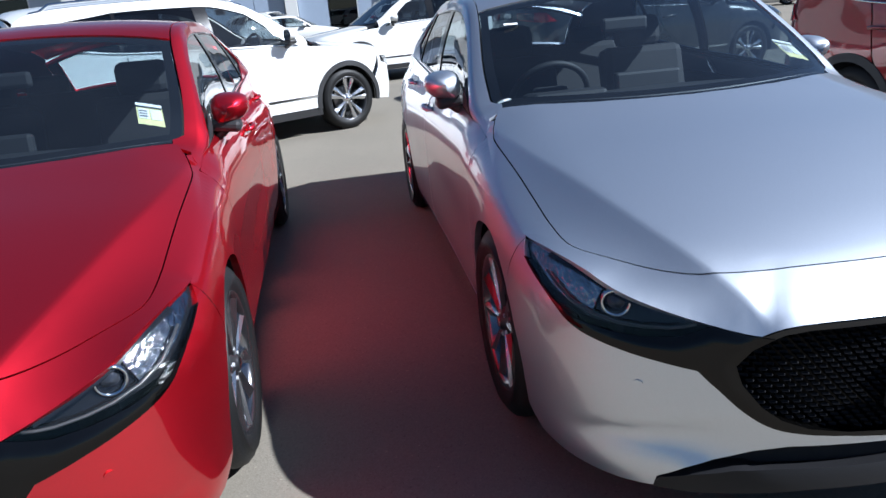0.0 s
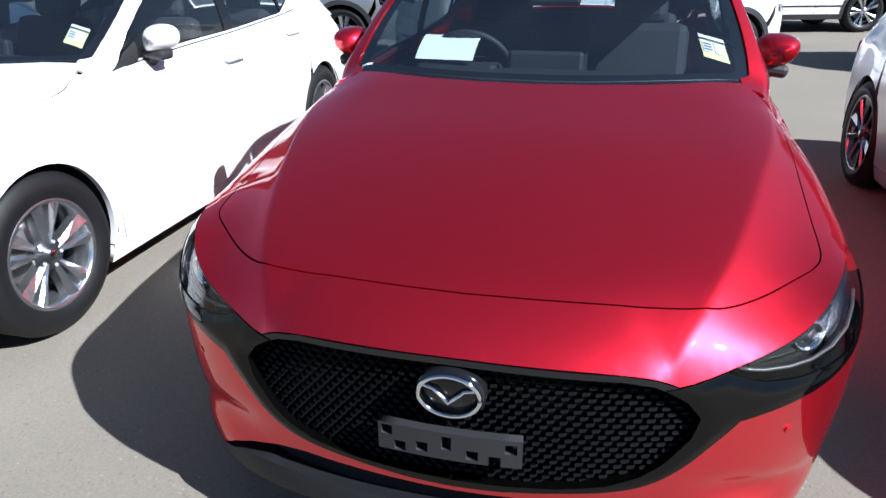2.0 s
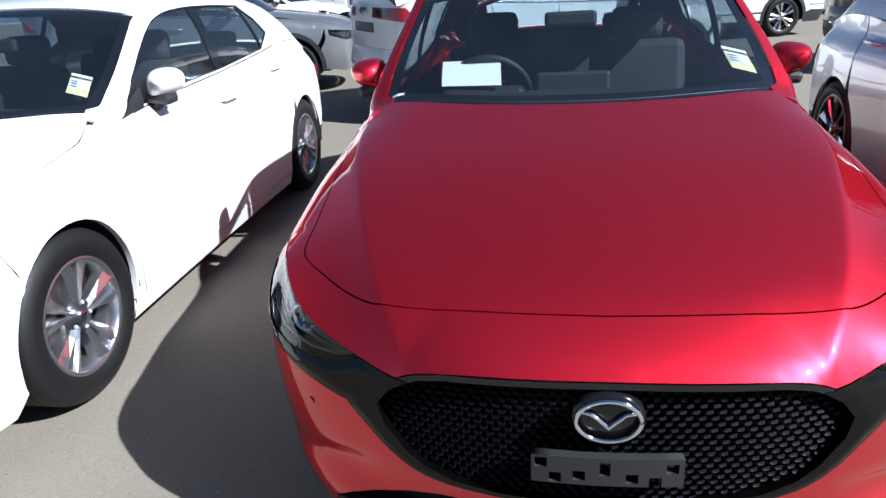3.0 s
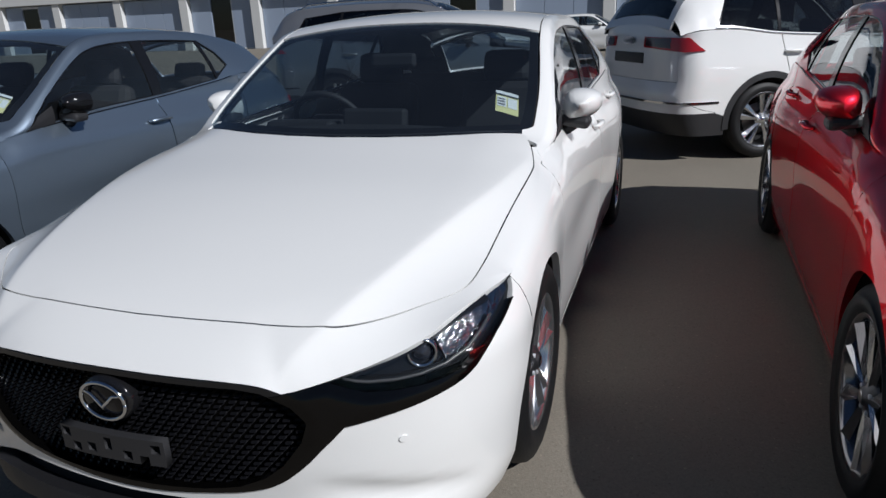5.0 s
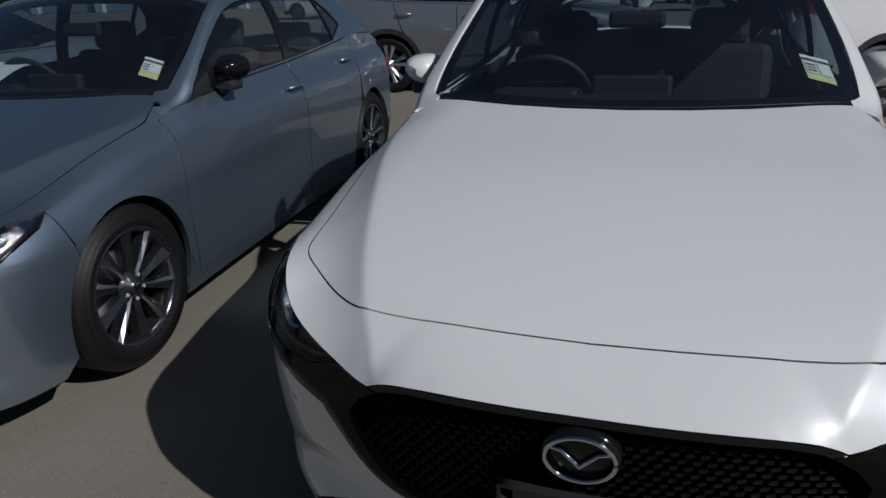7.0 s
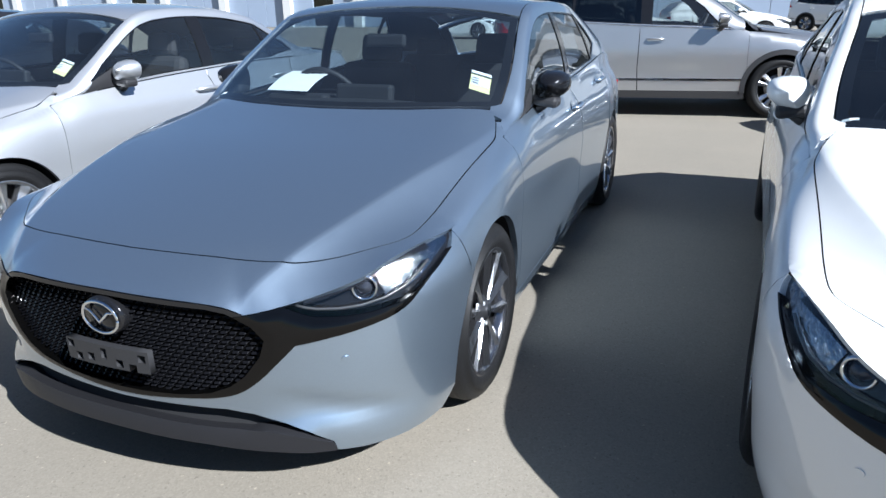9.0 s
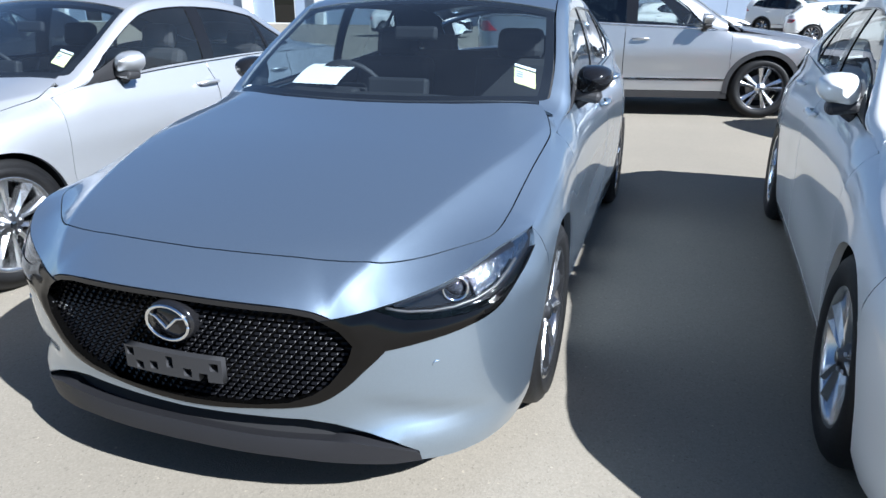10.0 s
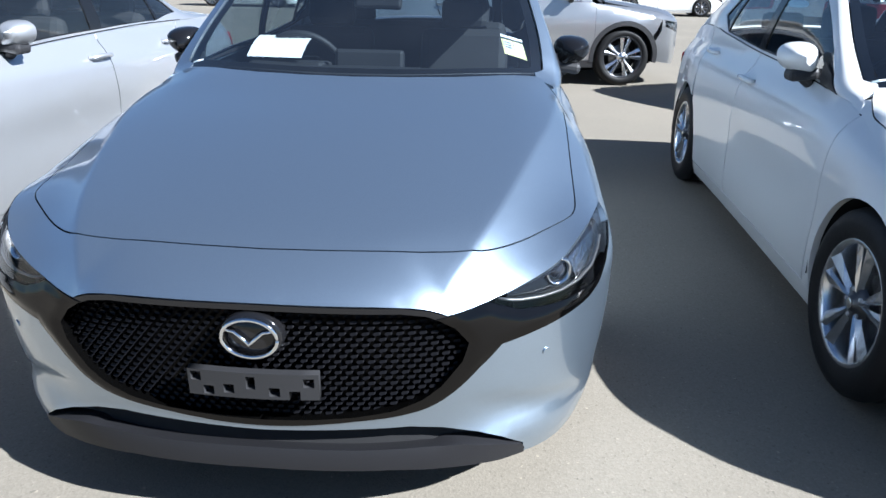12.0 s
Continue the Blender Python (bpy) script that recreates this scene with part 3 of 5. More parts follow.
# ---- wheels ----
def wheel(parent, at, side, r, style, spoke_mat, back_mat):
    """A road wheel under a car: tyre, rim, spokes, hub, brake disc. side: +1 outwards to +x."""
    hub = new("wheel")
    hub.parent = parent
    base = pose(*at) @ Matrix.Diagonal((side, 1, 1, 1)) @ pose(0, 0, 0, random.uniform(0, 60), 0, 0)
    rim_r = r * (0.665 if style == "small" else 0.715)
    w = 0.205
    tyre = [(rim_r - 0.004, -0.012), (rim_r + 0.012, -0.002), (rim_r + 0.05, 0.006), (r - 0.045, 0.002), (r - 0.022, -0.008), (r - 0.008, -0.022), (r - 0.001, -0.045)]
    for k in range(4):
        g = -0.055 - k * 0.034
        tyre += [(r, g + 0.008), (r, g - 0.008), (r - 0.008, g - 0.011), (r - 0.008, g - 0.017)]
    tyre += [(r, -0.19), (r - 0.02, -0.205), (rim_r + 0.04, -w), (rim_r - 0.01, -0.19)]
    lathe("tyre", tyre, base, RUBBER, hub, "black road tyre with grooved tread", n=64)
    rim = [(rim_r - 0.004, -0.19), (rim_r - 0.02, -0.185), (rim_r - 0.03, -0.10), (rim_r - 0.022, -0.03), (rim_r - 0.014, -0.012), (rim_r - 0.002, -0.006), (rim_r + 0.006, -0.010), (rim_r + 0.004, -0.02)]
    lathe("rim", rim, base, back_mat if style == "twin" else spoke_mat, hub, n=64)
    lathe("brake_disc", [(0.02, -0.118), (r * 0.40, -0.118), (r * 0.42, -0.125), (r * 0.40, -0.14), (0.02, -0.14)], base, DISC, hub, n=36)
    lathe("wheel_well_back", [(0.01, -0.17), (rim_r - 0.03, -0.17)], base, UNDER, hub, n=24)
    n = 10
    for i in range(n):
        a = 2 * math.pi * i / n
        hand = 1 if i % 2 else -1
        if style in ("twin", "small"):
            a += 0.10 * hand
        w0, w1 = {"ten": (0.012, 0.031), "twin": (0.013, 0.031), "small": (0.012, 0.030)}[style]
        r0, r1 = 0.04, rim_r - 0.010
        prof = [(r0, -0.030, w0), (r0 + (r1 - r0) * 0.3, -0.024, w0 * 1.05), (r0 + (r1 - r0) * 0.75, -0.018, w0 + (w1 - w0) * 0.62), (r1, -0.014, w1)]
        verts, faces, facet = [], [], []
        for rr, x, hw in prof:
            # a broad facet, a ridge set to one side and a narrow machined facet
            for q, dx in ((-hw * 1.1, -0.05), (-hw, -0.010), (0.45 * hw, 0.005), (hw, -0.006), (hw * 1.1, -0.05)):
                q *= hand
                verts.append(base @ Vector((x + dx, rr * math.cos(a) - q * math.sin(a), rr * math.sin(a) + q * math.cos(a))))
        for j in range(3):
            for k in range(4):
                p = j * 5 + k
                f = (p, p + 1, p + 6, p + 5)
                faces.append(f if hand > 0 else tuple(reversed(f)))
                facet.append(1 if k == 2 else 0)
        ob = mesh_object("spoke", verts, faces, spoke_mat, hub, smooth_shade=False)
        ob.data.materials.append(ALLOY)
        ob.data.polygons.foreach_set("material_index", facet)
    lathe("hub_cap", [(0.0, -0.012), (0.018, -0.012), (0.027, -0.016), (0.03, -0.024), (0.062, -0.030), (0.07, -0.045)], base, back_mat if style != "twin" else spoke_mat, hub, n=28)
    lathe("hub_emblem", [(0.0, -0.0095), (0.014, -0.0095), (0.019, -0.012)], base, CHROME, hub, n=20)
    for i in range(5):
        a = 2 * math.pi * (i + 0.5) / 5
        lathe("wheel_nut", [(0.0, -0.022), (0.007, -0.022), (0.009, -0.035)], base @ Matrix.Translation((0, 0.05 * math.cos(a), 0.05 * math.sin(a))), STEEL, hub, n=6, smooth_shade=False)
    return hub


# ---- cars ----
def car(name, c, paint, label, category="car", group="", wheels=("ten", ALLOY, GUNMETAL), detail=True):
    """One parked car with all its panels, glass, lamps, cabin and wheels."""
    s = Shape(c)
    root = new(name)
    tagged(root, label, category, group)
    suv = c["suv"]
    fa, ra, ar, wr, sill = c["front_axle"], c["rear_axle"], c["arch_r"], c["wheel_r"], c["sill"]
    nf, side_end = s.nf, 1 + s.side
    ub = lambda y: 1 + y - nf
    arch_f = [(ub(p[0]) if p[0] > nf else s.u_of_y(max(p[0], 0.02)), p[1]) for p in circle(fa, wr, ar, 44)]
    arch_r = [(ub(p[0]), p[1]) for p in circle(ra, wr, ar, 44)]
    w0, w1, w2, w3, w4 = c["window"]
    st = 0.035 if detail else 0.055

    # hood: its shut line runs round the front from (0, .19) to the outer corner, then back to the screen
    if suv:
        front_line = [(0.0, 0.10), (0.45, 0.115), (0.66, 0.17), (0.775, 0.30)]
        side_line = [(0.79, 0.6), (0.79, 0.95), (0.77, 1.16)]
    else:
        front_line = [(0.0, 0.147), (0.183, 0.152), (0.386, 0.171), (0.49, 0.189), (0.53, 0.205), (0.606, 0.263), (0.70, 0.358), (0.755, 0.418), (0.778, 0.465)]
        side_line = [(0.786, 0.55), (0.790, 0.8), (0.797, 1.05), (0.797, 1.21), (0.785, 1.27), (0.742, 1.40), (0.715, 1.445)]
    whole = eased(front_line + side_line, 2)
    near = min(range(len(whole)), key=lambda i: (whole[i][0] - front_line[-1][0]) ** 2 + (whole[i][1] - front_line[-1][1]) ** 2)
    front_line, side_line = whole[:near + 1], whole[near + 1:]
    cm = c["cowl_mid"]
    rear_line = [(0.6, cm + 0.028), (0.35, cm + 0.008), (0.0, cm)] if suv else [(0.62, 1.395), (0.50, 1.348), (0.38, 1.310), (0.2, 1.276), (0.0, cm)]
    half = front_line + side_line + rear_line
    full = half + [(-x, y) for x, y in reversed(half[1:-1])]
    folds = [[((c["ridge"](y) + d) * sx, y) for y in np.linspace(0.0, 1.45, 60)] for sx in (1, -1) for d in (-0.0102, 0.0, 0.0102)] if detail else ()
    panel("hood", inset(full, 0.0038), s.hood, paint, root, step=0.02 if detail else st, depth=0.02, lines=folds)
    # nose skin ahead of the shut line, down to the lamp and grille edge
    edge = [s.low(u, s.zt(u)) for u in np.linspace(0, 0.995, 36)]
    edge = [(p.x, p.y) for p in edge]
    corner = front_line[-1]
    nose_half = edge + list(reversed(front_line))
    nose_full = nose_half + [(-x, y) for x, y in reversed(nose_half[1:-1])]
    panel("nose_panel", nose_full, s.hood, paint, root, step=0.02 if detail else st * 0.8, depth=0.015, lines=folds)
    for m in (0, -1):
        seam_y = [float(q) for q in np.arange(nf + 0.01, 1.30, 0.0299)] + [1.30]
        seam = [(s.low(ub(y), s.zt(ub(y))).x, y) for y in seam_y]
        top = [corner] + side_line[:-1] + [(s.low(ub(y), s.zt(ub(y))).x, y) for y in (1.40, 1.35)] + seam[::-1] + [edge[-1]]
        top_ob = panel("fender_top", top, s.hood, paint, root, step=0.024 if detail else st, depth=0, mirror=m, lines=[[(x - d, y) for x, y in seam] for d in (0.010, 0.024, 0.042)] if detail else ())
        # fender below the shoulder, cut by the wheel arch and the lamp tip
        tipu = 0.974 if not suv else s.u_of_y(0.42)
        cut_u = ub(1.30)
        fender = [(tipu + 0.007, s.zt(tipu) - 0.001)] + [(ub(y), s.zt(ub(y))) for y in seam_y]
        fender += [(cut_u, 0.75), (cut_u - 0.01, 0.5), (cut_u + 0.02, sill)]
        right = sorted([(a[0], a[1]) for a in arch_f if a[1] > sill and a[0] >= ub(fa)], key=lambda q: q[1])
        left = sorted([(a[0], a[1]) for a in arch_f if a[1] > 0.56 and a[0] < ub(fa)], key=lambda q: -q[1])
        if not suv:
            left.append((1.0095, 0.562))
        fender += [(right[0][0], sill)] + right + left
        fen = panel("fender", fender, s.low, paint, root, step=st, depth=0, mirror=m, lines=[[(ub(y), s.zt(ub(y)) - d) for y in seam_y[1:-1]] for d in (0.012, 0.030, 0.055)] if detail else ())
        weld(fen, top_ob)
        lip = [s.low(u, z) for u, z in right + left]
        flip = 1 if m == 0 else -1
        ruled("arch_lip", [(p.x * flip, p.y, p.z) for p in lip], [((p.x - 0.025) * flip, p.y, p.z) for p in lip], paint, root, rows=1)
        # doors and rear quarter
        def top_z(y):
            return s.zt(ub(y)) - 0.0005
        d1 = [(ub(y), top_z(y)) for y in np.linspace(1.302, 2.545, 12)] + [(ub(2.55), 0.6), (ub(2.53), sill + 0.02), (ub(1.325), sill + 0.02), (ub(1.292), 0.5), (ub(1.302), 0.75)]
        door = panel("front_door", inset(d1, 0.0012), s.low, paint, root, step=st * 1.3, depth=0.02, mirror=m)
        arc = sorted([a for a in arch_r if a[0] < ub(ra) and sill < a[1] < 0.62], key=lambda q: -q[1])
        d2 = [(ub(y), top_z(y)) for y in np.linspace(2.552, ra - 0.10, 10)] + [(ub(ra - 0.20), 0.80)] + [(a[0] - 0.012, a[1]) for a in arc] + [(arc[-1][0] - 0.02, sill + 0.02), (ub(2.54), sill + 0.02), (ub(2.557), 0.6)]
        rdoor = panel("rear_door", inset(d2, 0.001), s.low, paint, root, step=st * 1.3, depth=0.02, mirror=m)
        arc2 = sorted([a for a in arch_r if a[1] > 0.40 and a[0] > ub(ra)], key=lambda q: q[1]) + sorted([a for a in arch_r if a[1] >= 0.62 and a[0] <= ub(ra)], key=lambda q: -q[1])
        qend = side_end + 0.42
        q = [(ub(ra - 0.09), top_z(ra - 0.09))] + [(u, s.zt(u) - 0.002) for u in np.linspace(ub(ra + 0.05), qend, 8)] + [(qend, 0.62), (arc2[0][0] + 0.01, 0.42)] + arc2 + [(ub(ra - 0.19), 0.80)]
        panel("rear_quarter", inset(q, 0.001), s.low, paint, root, step=st * 1.3, depth=0.02, mirror=m)
        sk = [(right[0][0] + 0.005, sill + 0.014), (ub(ra - ar) - 0.005, sill + 0.014), (ub(ra - ar) + 0.01, sill - 0.07), (right[0][0] - 0.005, sill - 0.07)]
        panel("sill", sk, s.low, PLASTIC if suv else paint, root, step=0.05, depth=0.04, mirror=m, label="black plastic sill trim" if suv else "body-coloured sill")
        if suv:
            for nm, (yc, ao) in (("front_arch_trim", (fa, arch_f)), ("rear_arch_trim", (ra, arch_r))):
                ring = [((ub(p[0]) if p[0] > nf else s.u_of_y(max(p[0], 0.02))), p[1]) for p in circle(yc, wr, ar + 0.055, 44) if p[1] > sill - 0.05]
                i0 = max(range(len(ring)), key=lambda i: abs(ring[i][0] - ring[i - 1][0]) + abs(ring[i][1] - ring[i - 1][1]))
                ring = ring[i0:] + ring[:i0]
                inner = [((ub(p[0]) if p[0] > nf else s.u_of_y(max(p[0], 0.02))), p[1]) for p in circle(yc, wr, ar - 0.004, 44) if p[1] > sill - 0.05]
                i1 = max(range(len(inner)), key=lambda i: abs(inner[i][0] - inner[i - 1][0]) + abs(inner[i][1] - inner[i - 1][1]))
                inner = inner[i1:] + inner[:i1]
                panel(nm, ring + inner[::-1], s.low, PLASTIC if paint is not GREY else paint, root, step=0.04, depth=0.02, mirror=m, lift=0.006)
            strip = [(ub(1.34), 0.47), (ub(ra - 0.42), 0.47), (ub(ra - 0.42), 0.445), (ub(1.34), 0.445)]
            panel("chrome_strip", strip, s.low, CHROME, root, step=0.05, depth=0.01, mirror=m, lift=0.008, label="thin chrome strip")
        # door handles
        for yh in (2.46 if not suv else 2.36, 3.30 if not suv else 3.22):
            zc = s.zt(ub(yh)) - (0.115 if not suv else 0.14)
            p = s.low(ub(yh), zc)
            sx = 1 if m == 0 else -1
            h = tube("handle", [((p.x + d) * sx, p.y + dy, p.z + 0.004 * dz) for dy, d, dz in ((-0.10, 0.004, 0), (-0.085, 0.028, 0), (-0.03, 0.036, 1), (0.03, 0.036, 1), (0.085, 0.028, 0), (0.10, 0.004, 0))], [0.008, 0.012, 0.013, 0.013, 0.012, 0.008], paint, door if yh < 2.6 else rdoor, n=10)
            cup = circle(ub(yh - 0.02), zc, 0.075, 20, 0.026)
            panel("handle_recess", cup, s.low, paint, door if yh < 2.6 else rdoor, step=0.03, depth=0, mirror=m, lift=0.0025)
        # greenhouse: frame with openings, then glass
        gf = c["glass_front"]
        rc, re = c["rear_cut"], min(c["length"] - 0.10, c["rear_cut"] + 0.34)
        fs = 1.36 if suv else 1.335
        frame_out = [(fs, 0.942), (gf, 0.945), (rc, 0.95), (rc + 0.05, 0.995), (re, 0.995), (re, 1.995), (rc - 0.02, 1.995), (2.6, 1.997), (fs, 1.997)]
        if not suv:
            frame_out = [(1.50, 0.942)] + frame_out[1:-1] + [(fs, 1.995), (fs + 0.01, 1.6), (fs + 0.03, 1.25), (fs + 0.055, 1.0), (1.405, 0.92), (1.458, 0.90)]
        def vz(y, z):
            zr, zb = c["rail_z"](y), c["belt_z"](y)
            return 1 + (zr - z) / (zr - zb)
        a_low = [(w0, 1.93), (w1, 1.955), (w2, 1.955), (w3, 1.955)]
        tail_up = [(w4, 1.72), (w4 - 0.06, 1.42)] if not suv else [(w4 - 0.02, 1.93), (w4 - 0.16, 1.30)]
        arch = [(w3, 1.16), (w2, 1.12), (w1, 1.12), (2.35, 1.12), (2.15, 1.125), (2.0, 1.125), (1.84, 1.13), (1.70, 1.17), (1.59, 1.36)] if not suv else [(w3, 1.16), (w2, 1.13), (w1, 1.13), (2.25, 1.15), (2.0, 1.20), (1.82, 1.35)]
        dlo = a_low + tail_up + arch
        panel("window_frame", inset(frame_out, 0.001), s.up, paint, root, holes=[dlo], step=st * (0.75 if detail else 1.2), depth=0.012, mirror=m, scale=(1, 0.42))
        panel("pillar_trim", inset(frame_out, 0.004), s.up, TRIM, root, holes=[inset(dlo, -0.006)], step=0.09, depth=0, mirror=m, scale=(1, 0.42), lift=-0.02, label="dark inner pillar lining")
        seal = inset(dlo, 0.001)
        panel("window_seal", [(p[0], p[1]) for p in seal], s.up, GLOSS_BLACK, root, holes=[inset(seal, 0.016)], step=0.05, depth=0.008, mirror=m, scale=(1, 0.42), lift=-0.004, label="black window surround")
        g1 = [(w0 + 0.03, 1.915), (w1, 1.94), (w1 - 0.01, 1.14)] + ([(2.35, 1.14), (2.15, 1.145), (2.01, 1.145), (1.86, 1.155), (1.72, 1.20), (1.62, 1.39)] if not suv else [(2.25, 1.17), (2.0, 1.225), (1.84, 1.37)])
        g2 = [(w2, 1.94), (w3, 1.94), (w3 - 0.03, 1.18), (w2 + 0.01, 1.15)] if not suv else [(w2, 1.94), (w3, 1.94), (w3 - 0.03, 1.18), (w2 + 0.01, 1.15)]
        g3 = [(w3 + 0.03, 1.94)] + [(p[0] - 0.02, p[1] - 0.005) for p in tail_up] + [(w3 + 0.0, 1.20)]
        tint = DARK_GLASS if c["privacy"] else SIDE_GLASS
        panel("front_window", g1, s.up, SIDE_GLASS, root, step=0.07, depth=0, mirror=m, scale=(1, 0.42), lift=-0.008, label="tinted front side window").visible_shadow = False
        panel("rear_window", g2, s.up, tint, root, step=0.07, depth=0, mirror=m, scale=(1, 0.42), lift=-0.008).visible_shadow = False
        panel("quarter_window", g3, s.up, tint, root, step=0.07, depth=0, mirror=m, scale=(1, 0.42), lift=-0.008).visible_shadow = False
        pillar = [(w1 - 0.005, 1.955), (w2 + 0.005, 1.955), (w2 + 0.012, 1.13), (w1 - 0.012, 1.13)]
        panel("door_pillar", pillar, s.up, GLOSS_BLACK, root, step=0.06, depth=0.01, mirror=m, scale=(1, 0.42), lift=-0.003)
        bar = [(w3 + 0.002, 1.955), (w3 + 0.032, 1.955), (w3 + 0.004, 1.17), (w3 - 0.03, 1.17)]
        panel("quarter_bar", bar, s.up, GLOSS_BLACK, root, step=0.06, depth=0.01, mirror=m, scale=(1, 0.42), lift=-0.003)
        sail = [(1.515, 1.955), (w0 + 0.20, 1.965), (w0 + 0.20, 1.45), (1.60, 1.45)] if not suv else [(1.47, 1.96), (w0 + 0.04, 1.965), (w0 + 0.04, 1.80), (1.62, 1.72)]
        panel("mirror_sail", sail, s.up, PLASTIC, root, step=0.05, depth=0.005, mirror=m, scale=(1, 0.42), lift=0.003, label="black mirror mount")
        door_mirror(root, s, c, paint, 1 if m == 0 else -1)
        # painted return that closes the joint under the pillars
        ys = np.linspace(1.32, 3.6, 36)
        upper = [s.up(y, 1.965) + Vector((-0.005, 0, 0)) for y in ys]
        lower = [s.low(ub(y), s.zt(ub(y)) - 0.03) + Vector((-0.005, 0, 0)) for y in ys]
        flip = 1 if m == 0 else -1
        ruled("belt_return", [(p.x * flip, p.y, p.z) for p in upper], [(p.x * flip, p.y, p.z) for p in lower], paint, root, rows=3, sag=-0.004)
        # moulding under the windows
        if not suv:
            line = [s.up(y, 1.985) + Vector((0.003, 0, 0)) for y in np.linspace(1.62, w4 - 0.02, 26)]
            tube("belt_moulding", [(p.x * (1 if m == 0 else -1), p.y, p.z) for p in line], 0.003, GLOSS_BLACK, root, n=6)
        if suv:
            line = [s.up(y, 1.985) + Vector((0.006, 0, 0)) for y in np.linspace(1.5, w4, 24)]
            tube("window_moulding", [(p.x * (1 if m == 0 else -1), p.y, p.z) for p in line], 0.007, CHROME, root, n=6, label="bright moulding below the windows")
            rail = [s.up(y, 0.93) + Vector((0, 0, 0.045 if 2.1 < y < 3.9 else 0.0)) for y in np.linspace(1.98, 4.02, 24)]
            tube("roof_rail", [(p.x * (1 if m == 0 else -1), p.y, p.z) for p in rail], 0.014, CHROME, root, n=8, label="silver roof rail")

    # roof, screen and tailgate
    gf = c["glass_front"]
    roof = [(gf + 0.015, -0.94), (gf + 0.015, 0.94), (c["rear_cut"] + 0.02, 0.945), (c["rear_cut"] + 0.06, 0.0), (c["rear_cut"] + 0.02, -0.945)]
    roof = [(p[0] - (0.03 if abs(p[1]) < 0.01 and p[0] < 3 else 0), p[1]) for p in roof]
    both = lambda y, v: (lambda p: Vector((p.x if v >= 0 else -p.x, p.y, p.z)))(s.up(y, abs(v)))
    panel("roof", inset(roof, 0.002), both, paint, root, step=st * 1.6, depth=0.012, scale=(1, 0.6))
    base_y = lambda v: cm + 0.022 + (0.20 if not suv else 0.145) * abs(v) ** 2.4
    screen = [(gf + 0.008, v) for v in np.linspace(-0.935, 0.935, 9)] + [(base_y(v), v) for v in np.linspace(0.935, -0.935, 21)]
    ws = panel("windscreen", screen, both, WINDSCREEN, root, step=0.07, depth=0, scale=(1, 0.65), lift=-0.004, label="clear laminated windscreen")
    ws.visible_shadow = False
    frit = inset(screen, 0.002)
    inner = [(gf - 0.035, v * 0.975) for v in np.linspace(-0.905, 0.905, 9)] + [(base_y(v) + 0.045, v * 0.975) for v in np.linspace(0.905, -0.905, 21)]
    panel("screen_border", frit, both, GLOSS_BLACK, root, holes=[inner], step=0.05, depth=0, scale=(1, 0.65), lift=-0.007, label="black ceramic border of the windscreen")
    # cowl between hood and glass
    vs = np.linspace(-0.98, 0.98, 25)
    back = [both(base_y(v) + 0.02, v) - Vector((0, 0, 0.006)) for v in vs]
    fr = []
    for p in back:
        hy = cm - 0.012 + (0.03 * (abs(p.x) / 0.6) ** 2 if suv else 0.175 * (abs(p.x) / 0.67) ** 2.2)
        fr.append(s.hood(p.x, min(hy, 1.46)) - Vector((0, 0, 0.016)))
    ruled("cowl", fr, back, PLASTIC, root, "black plastic cowl below the windscreen", rows=4, sag=0.012)
    if c["rear_cut"] < 4.05 or suv:
        yb, ye = c["rear_cut"] + 0.08, c["length"] - 0.10
        rg = [(yb, v) for v in np.linspace(-0.86, 0.86, 7)] + [(ye - 0.05 if not suv else ye - 0.0, v) for v in np.linspace(0.86, -0.86, 7)]
        panel("rear_screen", rg, both, DARK_GLASS if suv else SIDE_GLASS, root, step=0.07, depth=0, scale=(1, 0.65), lift=-0.004).visible_shadow = False
        hatch = [(c["rear_cut"] + 0.05, v) for v in np.linspace(-0.99, 0.99, 7)] + [(ye + 0.05, v) for v in np.linspace(0.99, -0.99, 7)]
        panel("tailgate_frame", hatch, both, paint, root, holes=[inset(rg, -0.006)], step=0.06, depth=0.02, scale=(1, 0.65))
        panel("tailgate_trim", inset(hatch, 0.006), both, TRIM, root, holes=[inset(rg, -0.012)], step=0.09, depth=0, scale=(1, 0.65), lift=-0.03, label="dark inner tailgate lining")
    else:
        rg = [(3.28, v) for v in np.linspace(-0.88, 0.88, 7)] + [(3.98, v) for v in np.linspace(0.88, -0.88, 7)]
        panel("rear_screen", rg, both, SIDE_GLASS, root, step=0.07, depth=0, scale=(1, 0.65), lift=0.004).visible_shadow = False
        lid = [(4.10, v) for v in np.linspace(-0.99, 0.99, 7)] + [(4.62, v) for v in np.linspace(0.99, -0.99, 7)]
        panel("boot_lid", lid, both, paint, root, step=0.08, depth=0.02, scale=(1, 0.65))
    tail_panel(root, s, c, paint, suv, qend)
    if not suv:
        screen_label(root, s, both)
    front_end(root, s, c, paint, suv, detail)
    cabin(root, s, c, both)

    # dark inner hull that closes the panel gaps and wheel wells
    hull = bmesh.new()
    box_bm(hull, (1.24, c["length"] - 0.75, 0.40 if not suv else 0.5), pose(0, c["length"] / 2 + 0.02, sill + 0.16 if not suv else sill + 0.2), 0.05)
    part("underbody", hull, UNDER, root, "black underbody", smooth_shade=False)
    under = [(p[0] * 0.975, p[1] * 0.99 + 0.02) for p in edge[::3]] + [(0.83, 0.9), (0.80, 1.36)]
    plan = [(max(0, x), y) for x, y in under]
    panel("engine_bay", plan + [(0.0, 1.36)], lambda x, y: s.hood(x, y) - Vector((0, 0, 0.045)), UNDER, root, step=0.06, depth=0, mirror=2)
